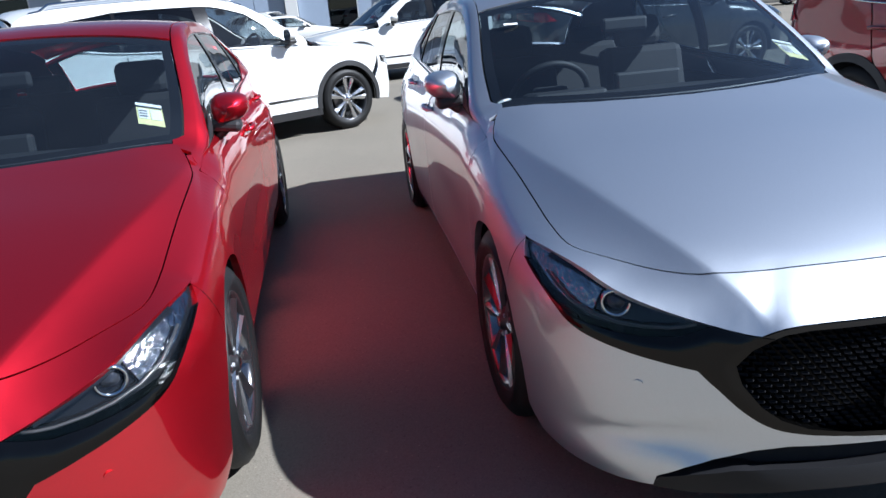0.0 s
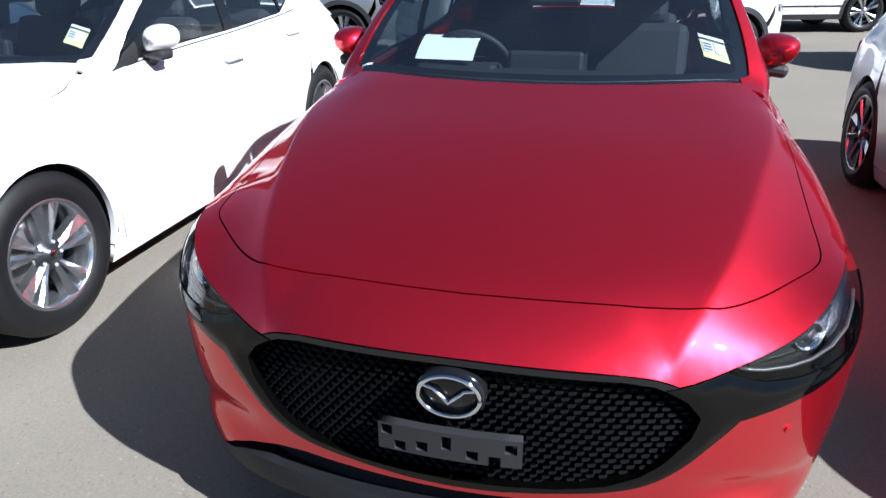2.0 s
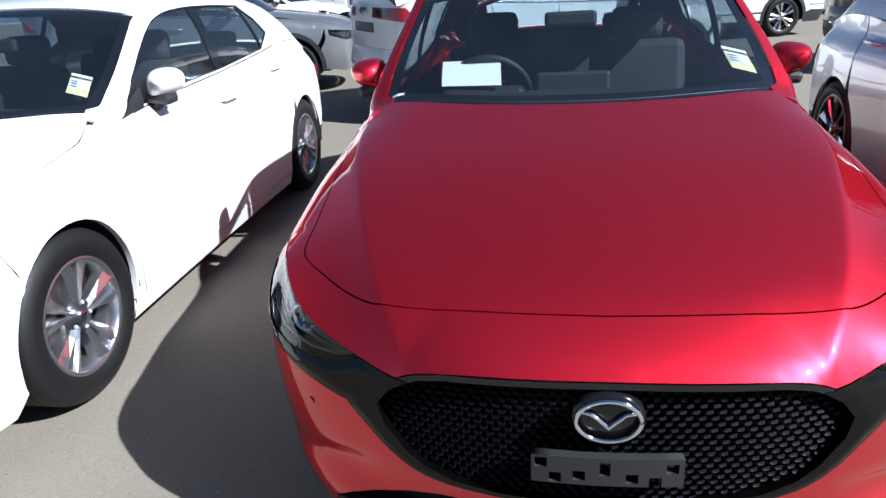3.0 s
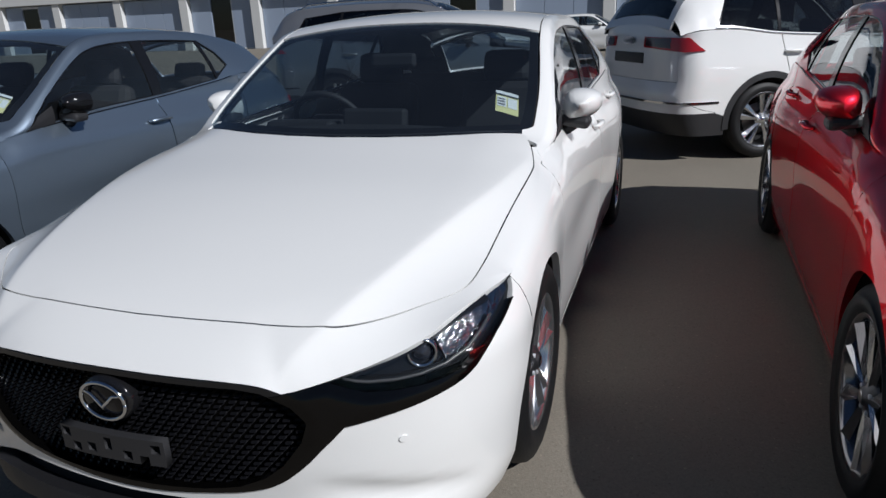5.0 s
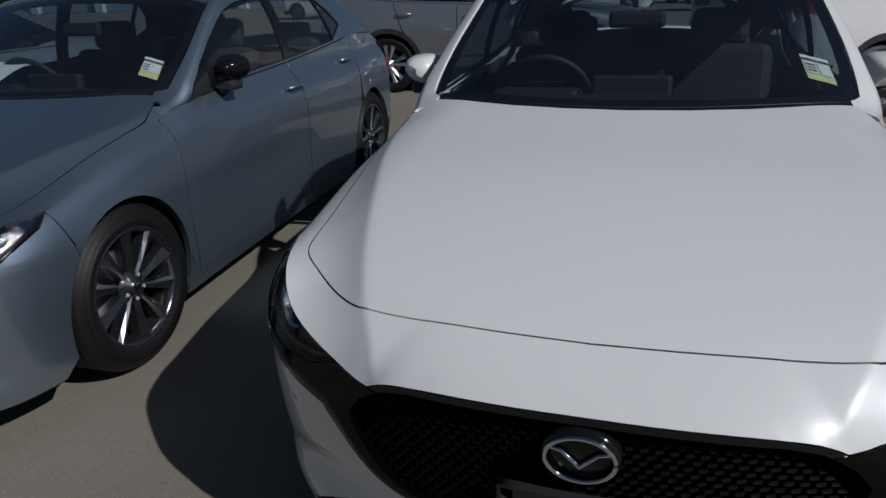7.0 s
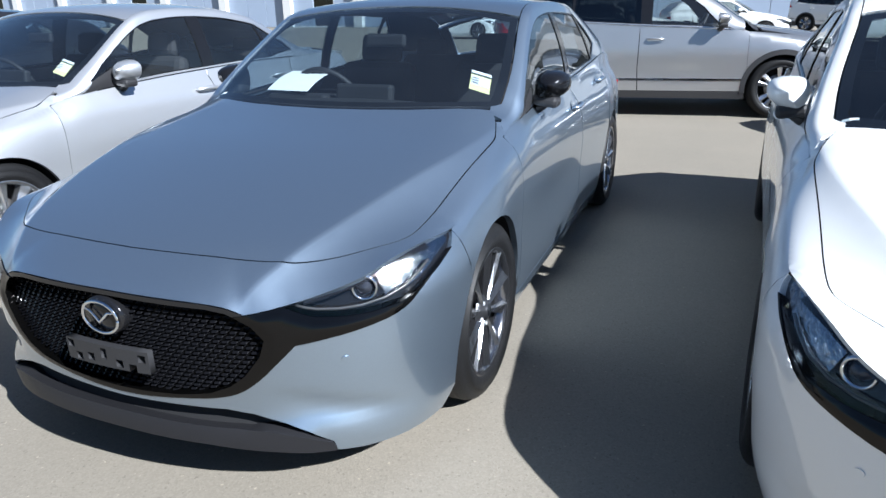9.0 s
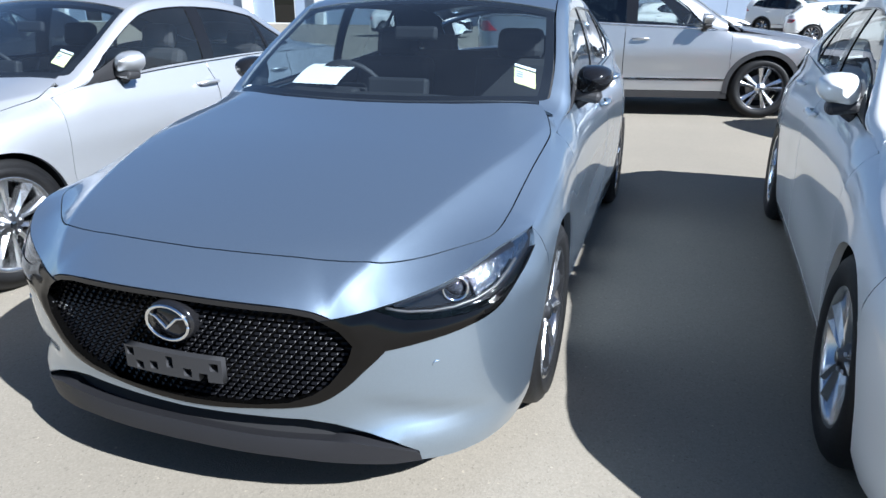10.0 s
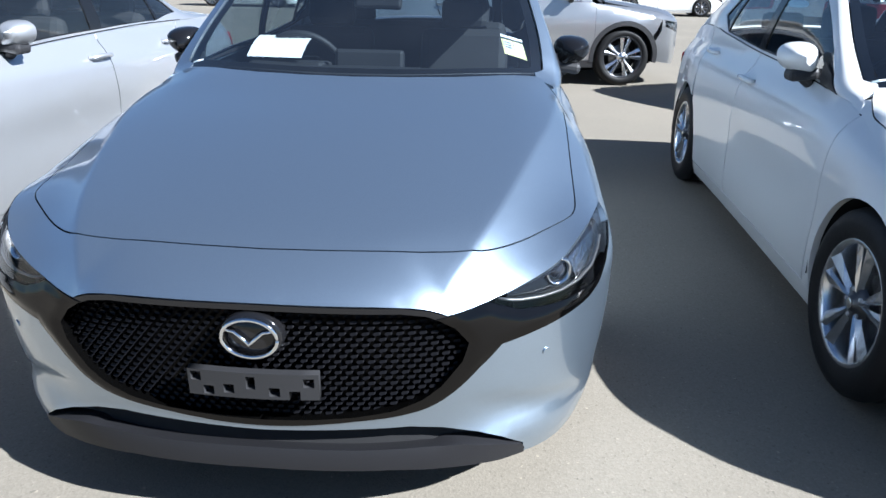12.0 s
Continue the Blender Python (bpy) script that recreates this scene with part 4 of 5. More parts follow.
    for yc, nm in ((fa, "front_wheel_well"), (ra, "rear_wheel_well")):
        for sx in (1, -1):
            prof = [(ar + 0.015, -0.03), (ar + 0.012, -0.30), (0.05, -0.31)]
            m = pose(sx * (c["track"] + 0.005), yc, wr) @ Matrix.Diagonal((sx, 1, 1, 1))
            verts, faces = [], []
            n = 25
            for i in range(n):
                a = math.radians(-8 + 196 * i / (n - 1))
                verts += [m @ Vector((x, r * math.cos(a), r * math.sin(a))) for r, x in prof]
            for i in range(n - 1):
                for j in range(2):
                    p, q2 = i * 3 + j, (i + 1) * 3 + j
                    faces.append((p, q2, q2 + 1, p + 1))
            mesh_object(nm, verts, faces, UNDER, root)
    if wheels:
        fit_wheels(root, c, *wheels)
    return root


def fit_wheels(root, c, style, spoke_mat, back_mat):
    for y in (c["front_axle"], c["rear_axle"]):
        for sx in (1, -1):
            wheel(root, (sx * (c["track"] - 0.012), y, c["wheel_r"]), sx, c["wheel_r"], style, spoke_mat, back_mat)


def door_mirror(root, s, c, paint, sx):
    """A door mirror: painted shell, black foot and lower half, mirror glass."""
    suv = c["suv"]
    cx, cy, cz = (0.876, 1.785, 1.050) if not suv else (1.0, 1.62, 1.16)
    verts, faces = [], []
    n, k = 20, 9
    for j in range(k):
        t = j / (k - 1)
        y = cy - 0.075 + 0.13 * t
        grow = math.sqrt(max(0.0, 1 - (1 - t) ** 2.2)) * 0.98 + 0.02
        for i in range(n):
            a = 2 * math.pi * i / n
            ca, sa = math.cos(a), math.sin(a)
            ex = 0.080 * grow * math.copysign(abs(ca) ** 0.75, ca)
            ez = 0.080 * grow * math.copysign(abs(sa) ** 0.75, sa) * (1.0 - 0.42 * (ca * 0.5 + 0.5))
            verts.append(Vector(((cx + ex) * sx, y, cz + ez + 0.012 * ca)))
    for j in range(k - 1):
        for i in range(n):
            f = (j * n + i, j * n + (i + 1) % n, (j + 1) * n + (i + 1) % n, (j + 1) * n + i)
            faces.append(f if sx > 0 else tuple(reversed(f)))
    faces.append(tuple(range(n)))
    mir = mesh_object("door_mirror", verts, faces, paint, root, "body-coloured door mirror shell")
    rim = [(sx * (cx + 0.078 * math.cos(a)), cy + 0.052, cz + 0.070 * math.sin(a) * (1 - 0.42 * (math.cos(a) * 0.5 + 0.5)) + 0.012 * math.cos(a)) for a in np.linspace(0, 2 * math.pi, 20, endpoint=False)]
    mesh_object("mirror_glass", rim, [tuple(range(20)) if sx > 0 else tuple(reversed(range(20)))], CHROME, mir, "mirror glass", smooth_shade=False)
    box("lower_cover", (0.12, 0.10, 0.05), pose(sx * (cx - 0.02), cy + 0.005, cz - 0.065, 0, sx * 8, 0), PLASTIC, mir, 0.018, "black lower cover")
    tube("foot", [(sx * (cx - 0.10), cy + 0.02, cz - 0.125), (sx * (cx - 0.06), cy + 0.015, cz - 0.105), (sx * (cx - 0.01), cy, cz - 0.07)], [0.035, 0.03, 0.028], PLASTIC, mir, n=10, flat=0.7)


def tail_panel(root, s, c, paint, suv, qend):
    """Rear bumper, tail lamps and tailgate skin."""
    zb = s.zt(s.end - 0.5)
    if suv:
        z1, z2, z3 = 0.74, 0.50, 0.25
    else:
        z1, z2, z3 = 0.66, 0.42, 0.22
    gate = [(qend + 0.004, z1 + 0.004), (s.end, z1 + 0.004), (s.end, zb + (0.11 if suv else 0.03)), (qend + 0.2, zb + (0.08 if suv else 0.02)), (qend + 0.004, zb - 0.003)]
    panel("tailgate", gate, s.low, paint, root, step=0.07, depth=0.02, mirror=2)
    ua = 1 + c["rear_axle"] + c["arch_r"] + 0.012 - s.nf
    bumper = [(s.end, z1), (qend, z1), (qend - 0.002, 0.62), (ua, 0.415), (ua, z2 - 0.04), (s.end, z2 - 0.04)]
    panel("rear_bumper", bumper, s.low, paint, root, step=0.06, depth=0.02, mirror=2)
    panel("rear_valance", [(s.end, z2 - 0.045), (ua, z2 - 0.045), (ua + 0.02, z3), (s.end, z3)], s.low, PLASTIC, root, step=0.08, depth=0.03, mirror=2, label="black rear lower valance")
    for m in (0, -1):
        if suv:
            lamp = [(qend - 0.36, zb - 0.130), (qend - 0.16, zb - 0.015), (qend + 0.46, zb - 0.005), (qend + 0.46, zb - 0.10), (qend + 0.05, zb - 0.13), (qend - 0.10, zb - 0.14)]
        else:
            lamp = [(qend - 0.22, zb - 0.10), (qend + 0.22, zb - 0.10), (qend + 0.22, zb - 0.22), (qend - 0.12, zb - 0.22)]
        tl = panel("tail_lamp", lamp, s.low, REDLENS, root, step=0.03, depth=0.02, mirror=m, lift=0.012, label="red tail lamp")
        bar = [(qend + 0.10, lamp[2][1] - 0.010), (qend + 0.44, lamp[2][1] - 0.008), (qend + 0.44, lamp[3][1] + 0.012), (qend + 0.10, lamp[3][1] - 0.008)] if suv else inset(lamp, 0.03)
        panel("lamp_bar", bar, s.low, DARK_LENS, tl, step=0.03, depth=0.0, mirror=m, lift=0.0135, label="smoked inner lamp segment")
    if suv:
        ue = s.end - 0.001
        plate = [(s.end, zb - 0.15), (s.end - 0.12, zb - 0.15), (s.end - 0.12, zb - 0.25), (s.end, zb - 0.25)]
        panel("plate_recess", plate, s.low, GLOSS_BLACK, root, step=0.05, depth=0.0, mirror=2, lift=0.004, label="dark empty plate holder")
        panel("rear_badge", [(min(u, s.end), z) for u, z in circle(s.end, zb - 0.04, 0.030, 24, 0.038) if u < s.end + 0.001], s.low, CHROME, root, step=0.03, depth=0.0, mirror=2, lift=0.008, label="round chrome badge")
        strip = [(s.end, z2 + 0.065), (ua + 0.1, z2 + 0.065), (ua + 0.1, z2 + 0.045), (s.end, z2 + 0.045)]
        panel("bumper_strip", strip, s.low, CHROME, root, step=0.05, depth=0.01, mirror=2, lift=0.008, label="thin chrome strip on the bumper")


def pillow(to3d, outline, height, width):
    """Rounds a panel: the surface swells towards the middle of its outline."""
    edge = np.array([(p.x, p.y) for p in densify(outline, 0.006)])

    def swollen(u, z):
        d = math.sqrt(np.min(np.sum((edge - (u, z)) ** 2, axis=1)))
        k = min(1.0, d / width)
        p, q = to3d(u, z), to3d(u + 0.002, z)
        out = (q - p).cross(Vector((0, 0, 1))).normalized()
        return p + out * height * smooth(k)
    return swollen


def front_end(root, s, c, paint, suv, detail):
    """Bumper skin with grille, wing, lamps, lower slot and lip."""
    ux, uy = s.u_of_x, s.u_of_y
    st = 0.03 if detail else 0.05
    out = Vector((0, 1.2, 0.5))
    low = lambda u, z: (lambda p: Vector((p.x if u >= 0 else -p.x, p.y, p.z)))(s.low(abs(u), z))
    back = lambda d: (lambda u, z: low(u, z) + Vector((0, d, 0)))
    full = lambda half: half + [(-u, z) for u, z in reversed(half) if u > 1e-6]
    fa, wr, ar = c["front_axle"], c["wheel_r"], c["arch_r"]
    arch = sorted([(uy(max(p[0], 0.02)), p[1]) for p in circle(fa, wr, ar + 0.002, 60) if p[0] < fa - 0.15 and c["sill"] - 0.02 < p[1] < 0.555], key=lambda q: -q[1])
    if suv:
        top = [(u, s.zt(u) - 0.003) for u in np.linspace(0, uy(0.42), 14)]
        tip = top[-1][0]
        skin = top + [(tip + 0.004, 0.70)] + arch + [(0.6, 0.27), (0.0, 0.26)]
        grille = [(0.0, 0.775), (ux(0.50), 0.77), (ux(0.52), 0.68), (ux(0.46), 0.63), (0.0, 0.625)]
        lamp = [(ux(0.535), 0.775), (ux(0.70), 0.79), (uy(0.38), 0.82), (uy(0.37), 0.74), (ux(0.72), 0.665), (ux(0.55), 0.675)]
        slot = [(0.0, 0.50), (ux(0.52), 0.50), (ux(0.60), 0.34), (0.0, 0.34)]
        mirrored = [(-u, z) for u, z in lamp]
        panel("bumper", full(skin), low, paint, root, holes=[full(grille), full(slot), lamp, mirrored], step=st, depth=0.03, outward=out)
        panel("lower_intake", full(inset(slot, -0.01)), back(0.05), UNDER, root, step=0.08, depth=0, outward=out, label="black lower air intake")
        panel("grille", full(grille), back(0.03), GLOSS_BLACK, root, step=0.06, depth=0, outward=out, label="black grille with chrome bars")
        for z in (0.745, 0.70, 0.655):
            tube("grille_bar", [low(u, z) + Vector((0, -0.004, 0)) for u in np.linspace(-ux(0.5), ux(0.5), 17)], 0.006, CHROME, root, n=6, label="chrome grille bar")
    else:
        inner = [(0.0, 0.332), (0.04, 0.335), (0.123, 0.348), (0.19, 0.366), (0.24, 0.395), (0.275, 0.43), (0.315, 0.495), (0.328, 0.543), (0.30, 0.584), (0.262, 0.612)]
        rim = [(0.0, 0.314), (0.04, 0.318), (0.126, 0.336), (0.2, 0.350), (0.262, 0.374), (0.32, 0.430), (0.366, 0.492), (0.40, 0.528)]
        lamp_low = [(0.49, 0.546), (0.59, 0.565), (0.70, 0.590), (0.775, 0.637), (0.85, 0.675), (0.94, 0.707)]
        lens_low = [(0.45, 0.606), (0.52, 0.602), (0.60, 0.604), (0.70, 0.617), (0.775, 0.646), (0.85, 0.680), (0.935, 0.711)]
        lamp_low, rim = eased(lamp_low, 2), eased(rim, 2)
        lamp = [(0.380, 0.634)] + [(u, s.zt(u) - 0.002) for u in np.linspace(0.41, 0.972, 14)] + list(reversed(lens_low)) + [(0.41, 0.618)]
        slot_top = [(0.0, 0.300), (0.13, 0.309), (0.22, 0.313), (0.285, 0.303), (0.37, 0.278), (0.434, 0.252), (0.505, 0.208)]
        slot_low = [(0.0, 0.272), (0.13, 0.269), (0.253, 0.268), (0.334, 0.262), (0.42, 0.240), (0.498, 0.212)]
        bottom = [(0.92, 0.155), (0.762, 0.152), (0.61, 0.160), (0.52, 0.172), (0.512, 0.190)]
        skin = rim + lamp_low + [(0.979, 0.742), (1.007, 0.562)] + arch + bottom + list(reversed(slot_top))
        panel("bumper", full(skin), low, paint, root, step=st * 0.8, depth=0.03, outward=out)
        panel("lower_intake", full([(0.0, 0.33), (0.28, 0.33), (0.50, 0.23), (0.50, 0.19), (0.3, 0.23), (0.0, 0.24)]), back(0.045), UNDER, root, step=0.06, depth=0, outward=out, label="black lower air slot")
        gr_out = [(0.0, 0.642)] + [(0.2, 0.640), (0.25, 0.632), (0.285, 0.61)] + [(u + 0.012, z - 0.006) for u, z in reversed(inner[:-1]) if u > 0] + [(0.0, 0.322)]
        gr = panel("grille", full(gr_out), back(0.05), GRILLE_BLACK, root, step=0.04, depth=0, outward=out, label="gloss black grille with a fine pattern of blades")
        verts, faces = [], []
        field = [(0.0, 0.630), (0.22, 0.625), (0.262, 0.606)] + list(reversed(inner[:-1]))
        row, z = 0, 0.345
        while z < 0.632:
            x = 0.007 + (0.0135 if row % 2 else 0)
            while x < 0.50:
                if inside((ux(x), z), field):
                    size = 0.0075 + 0.0025 * (x / 0.5)
                    p = s.low(ux(x), z) + Vector((0, 0.016, 0))
                    for sx in (1, -1):
                        b = len(verts)
                        for dx, dz, dy in ((-size, 0.0, 0.004), (-size * 0.7, 0.0032, 0.005), (size * 0.7, 0.0032, 0.005), (size, 0, 0.004), (size * 0.7, -0.0026, 0), (-size * 0.7, -0.0026, 0), (-size, 0, 0.024), (size, 0, 0.024)):
                            verts.append(((p.x + dx) * sx, p.y + dy + 0.35 * dx, p.z + dz))
                        f = [(b + 5, b + 4, b + 3, b + 2, b + 1, b), (b, b + 1, b + 6), (b + 1, b + 2, b + 7, b + 6), (b + 2, b + 3, b + 7), (b + 4, b + 5, b + 6, b + 7)]
                        faces += f if sx > 0 else [tuple(reversed(q)) for q in f]
                x += 0.027
            z += 0.0150
            row += 1
        blades = mesh_object("grille_pattern", verts, faces, BLADE_BLACK, gr, "rows of small gloss black grille blades", smooth_shade=False)
        tagged(blades, kind="stuff")
        wing = [(0.283, 0.614), (0.31, 0.619), (0.36, 0.630), (0.375, 0.633), (0.41, 0.618), (0.45, 0.604)] + [(u, z - 0.002) for u, z in lens_low[1:]]
        wing += list(reversed(lamp_low)) + list(reversed(rim)) + inner
        for m in (0, -1):
            panel("grille_wing", wing, pillow(s.low, wing, 0.006, 0.025), DARK_METAL, root, step=0.009, depth=0.035, mirror=m, lift=0.004, outward=out, label="dark metallic wing around the grille and under the lamp")
        lip_g = [(0.0, 0.646), (0.2, 0.642), (0.25, 0.632), (0.283, 0.616), (0.270, 0.606), (0.245, 0.620), (0.2, 0.629), (0.0, 0.633)]
        panel("grille_lip", full(lip_g), low, GLOSS_BLACK, root, step=0.02, depth=0.03, lift=0.001, outward=out)
        bz = 0.568
        badge = lathe("badge", [(0.0, 0.016), (0.070, 0.014), (0.076, 0.006), (0.076, -0.04)], Matrix.Translation((0, 0.018, bz)) @ Matrix.Rotation(radians(-90), 4, "Z") @ Matrix.Diagonal((1, 1, 0.80, 1)), GLOSS_BLACK, root, "oval chrome badge on a black disc", n=40)
        ring = [(0.066 * math.cos(a), -0.003 - 0.002 * math.sin(a), bz + 0.050 * math.sin(a)) for a in np.linspace(0, 2 * math.pi, 41)]
        tube("badge_ring", ring, 0.0052, CHROME, badge, n=8)
        vee = [(-0.060, -0.004, bz + 0.022), (-0.034, -0.005, bz + 0.018), (-0.012, -0.006, bz - 0.002), (0.0, -0.006, bz - 0.014), (0.012, -0.006, bz - 0.002), (0.034, -0.005, bz + 0.018), (0.060, -0.004, bz + 0.022)]
        tube("badge_bar", vee, [0.003, 0.0045, 0.005, 0.006, 0.005, 0.0045, 0.003], CHROME, badge, n=6)
        plate_holder(root)
        lip = [(u, z - 0.002) for u, z in slot_low] + [(0.513, 0.190), (0.517, 0.174), (0.44, 0.178), (0.358, 0.190), (0.193, 0.210), (0.0, 0.216)]
        panel("front_lip", full(lip), lambda u, z: low(u, z) + Vector((0, -0.014 * (1 - min(1, abs(u) / 0.5)), 0)), LIP_PLASTIC, root, step=0.03, depth=0.06, lift=0.004, outward=out, label="dark grey plastic front lip")
        belly = [low(u, 0.19) + Vector((0, 0.03, 0)) for u in np.linspace(-0.9, 0.9, 25)]
        ruled("belly_pan", belly, [Vector((p.x * 0.85, 1.0, 0.17)) for p in belly], UNDER, root, rows=1)
        for sx in (0, -1):
            q = panel("parking_sensor", circle(ux(0.70), 0.475, 0.011, 14, 0.009), s.low, paint, root, step=0.02, depth=0.003, mirror=sx, lift=0.003, outward=out)
    for m in (0, -1):
        headlight(root, s, lamp, m, suv)


def headlight(root, s, lamp, m, suv):
    """A slim lamp unit: black housing, reflectors, projector ring, light bar and clear lens."""
    sx = 1 if m == 0 else -1
    out = Vector((0, 1.2, 0.5))
    deep = lambda u, z: s.low(u, z) + Vector((-0.03, 0.06, 0)) * (1 - 0.6 * u)
    hl = panel("headlight", inset(lamp, -0.004), deep, GLOSS_BLACK, root, step=0.03, depth=0, mirror=m, outward=out, label="slim headlight with projector ring and clear lens")
    us, zs = [p[0] for p in lamp], [p[1] for p in lamp]
    if suv:
        panel("reflector", inset(lamp, 0.03), lambda u, z: deep(u, z) + Vector((0, -0.02, 0)), REFLECTOR, hl, step=0.03, depth=0.01, mirror=m, outward=out, label="bright reflector")
    else:
        ux, uy = s.u_of_x, s.u_of_y
        refl = [(0.645, 0.692), (0.72, 0.717), (0.80, 0.731), (0.87, 0.737), (0.94, 0.739), (0.935, 0.722), (0.85, 0.690), (0.79, 0.664), (0.73, 0.643), (0.655, 0.630)]
        sunk = lambda d: (lambda u, z: s.low(u, z) + Vector((-0.5 * d, d, 0)))
        panel("reflector", refl, sunk(0.024), REFLECTOR, hl, step=0.014, depth=0.02, mirror=m, outward=out, label="bright reflector with sparkle blotched into its colour")
        brow = [(u, s.zt(u) - 0.004) for u in np.linspace(0.43, 0.86, 10)] + [(u, s.zt(u) - 0.017) for u in np.linspace(0.86, 0.43, 10)]
        panel("lamp_brow", brow, sunk(0.010), GLOSS_BLACK, hl, step=0.03, depth=0.012, mirror=m, outward=out)
        c0 = s.low(0.598, 0.657)
        turn = Matrix.Translation(((c0.x - 0.012) * sx, c0.y + 0.026, c0.z)) @ Matrix.Rotation(radians(-90 + 26 * sx), 4, "Z")
        lathe("projector", [(0.0, 0.006), (0.016, 0.002), (0.026, -0.010), (0.029, -0.02)], turn, LAMP_DARK, hl, "dark projector lens", n=28)
        lathe("projector_ring", [(0.029, -0.004), (0.032, 0.006), (0.037, 0.004), (0.040, -0.02)], turn, CHROME, hl, "bright projector ring", n=32)
        bar = [s.low(u, z) + Vector((-0.004, 0.014, 0)) for u, z in ((0.405, 0.630), (0.43, 0.623), (0.46, 0.618), (0.52, 0.616), (0.58, 0.619), (0.65, 0.630), (0.72, 0.650), (0.78, 0.677), (0.83, 0.698))]
        tube("light_bar", [(p.x * sx, p.y, p.z) for p in bar], 0.004, LAMP_BAR, hl, n=8, label="pale daytime running light bar")
    lens = panel("lens", lamp, s.low, LAMP_GLASS, hl, step=0.03, depth=0.0, mirror=m, lift=0.001, outward=out, label="clear lamp lens")
    lens.visible_shadow = False


def plate_holder(root):
    """An empty number plate holder with square cut-outs."""
    outline = [(-0.158, 0.412), (0.158, 0.412), (0.158, 0.482), (-0.158, 0.482)]
    holes = []
    for x, z in ((-0.138, 0.464), (-0.108, 0.428), (-0.058, 0.436), (-0.004, 0.455), (0.052, 0.432), (0.100, 0.424), (0.134, 0.458)):
        w, h = (0.011, 0.017) if x == -0.004 else (0.013, 0.012)
        holes.append([(x - w, z - h), (x + w, z - h), (x + w, z + h), (x - w, z + h)])
    panel("plate_holder", outline, lambda x, z: Vector((x, -0.014 + 0.35 * x * x, z)), PLASTIC_GREY, root, holes=holes, step=0.05, depth=0.022, outward=Vector((0, 1, 0.45)), label="empty grey plastic number plate holder")


def screen_label(root, s, both):
    """A price label stuck inside the windscreen: white header, yellow card, printed blocks."""
    def on(x, y):
        return both(y, x / s.c["rail_x"](y)) - Vector((0, 0, 0.004))
    y0, y1 = 1.522, 1.624
    x0, x1 = 0.557, 0.649
    shear = lambda x, y: (x + 0.22 * (1.624 - y), y)
    quad = lambda a, b, c0, d: [shear(a, c0), shear(b, c0), shear(b, d), shear(a, d)]
    lab = panel("price_label", quad(x0, x1, y0, y1), on, YELLOW, root, step=0.04, depth=0, lift=-0.004, label="yellow and white price label inside the windscreen")
    panel("label_header", quad(x0, x1, y1 - 0.010, y1 + 0.004), on, PAPER, lab, step=0.04, depth=0, lift=-0.002)
    panel("label_block", quad(x0 + 0.006, x0 + 0.043, y0 + 0.028, y0 + 0.078), on, PAPER, lab, step=0.04, depth=0, lift=-0.002)
    panel("label_block", quad(x0 + 0.049, x0 + 0.086, y0 + 0.028, y0 + 0.078), on, PAPER, lab, step=0.04, depth=0, lift=-0.002)
    for k in range(3):
        panel("label_line", quad(x0 + 0.010, x0 + 0.038, y0 + 0.036 + 0.013 * k, y0 + 0.041 + 0.013 * k), on, INK, lab, step=0.04, depth=0, lift=0.0)
    panel("label_line", quad(x0, x1, y1 - 0.018, y1 - 0.012), on, INK, lab, step=0.04, depth=0, lift=-0.001)
    panel("small_sticker", [(-0.710, 1.475), (-0.660, 1.462), (-0.660, 1.474), (-0.710, 1.487)], on, PAPER, root, step=0.04, depth=0, lift=-0.002, label="small white sticker on the windscreen")


def seat(root, x, y, back_deg=18):
    """A front seat with cushion, backrest and headrest."""
    st = new("seat")
    st.parent = root
    box("cushion", (0.50, 0.50, 0.16), pose(x, y, 0.50, 6), LEATHER, st, 0.05)
    box("backrest", (0.48, 0.13, 0.58), pose(x, y + 0.33, 0.80, -back_deg), LEATHER, st, 0.05)
    box("headrest", (0.26, 0.10, 0.17), pose(x, y + 0.45, 1.155, -back_deg + 4), LEATHER, st, 0.04)


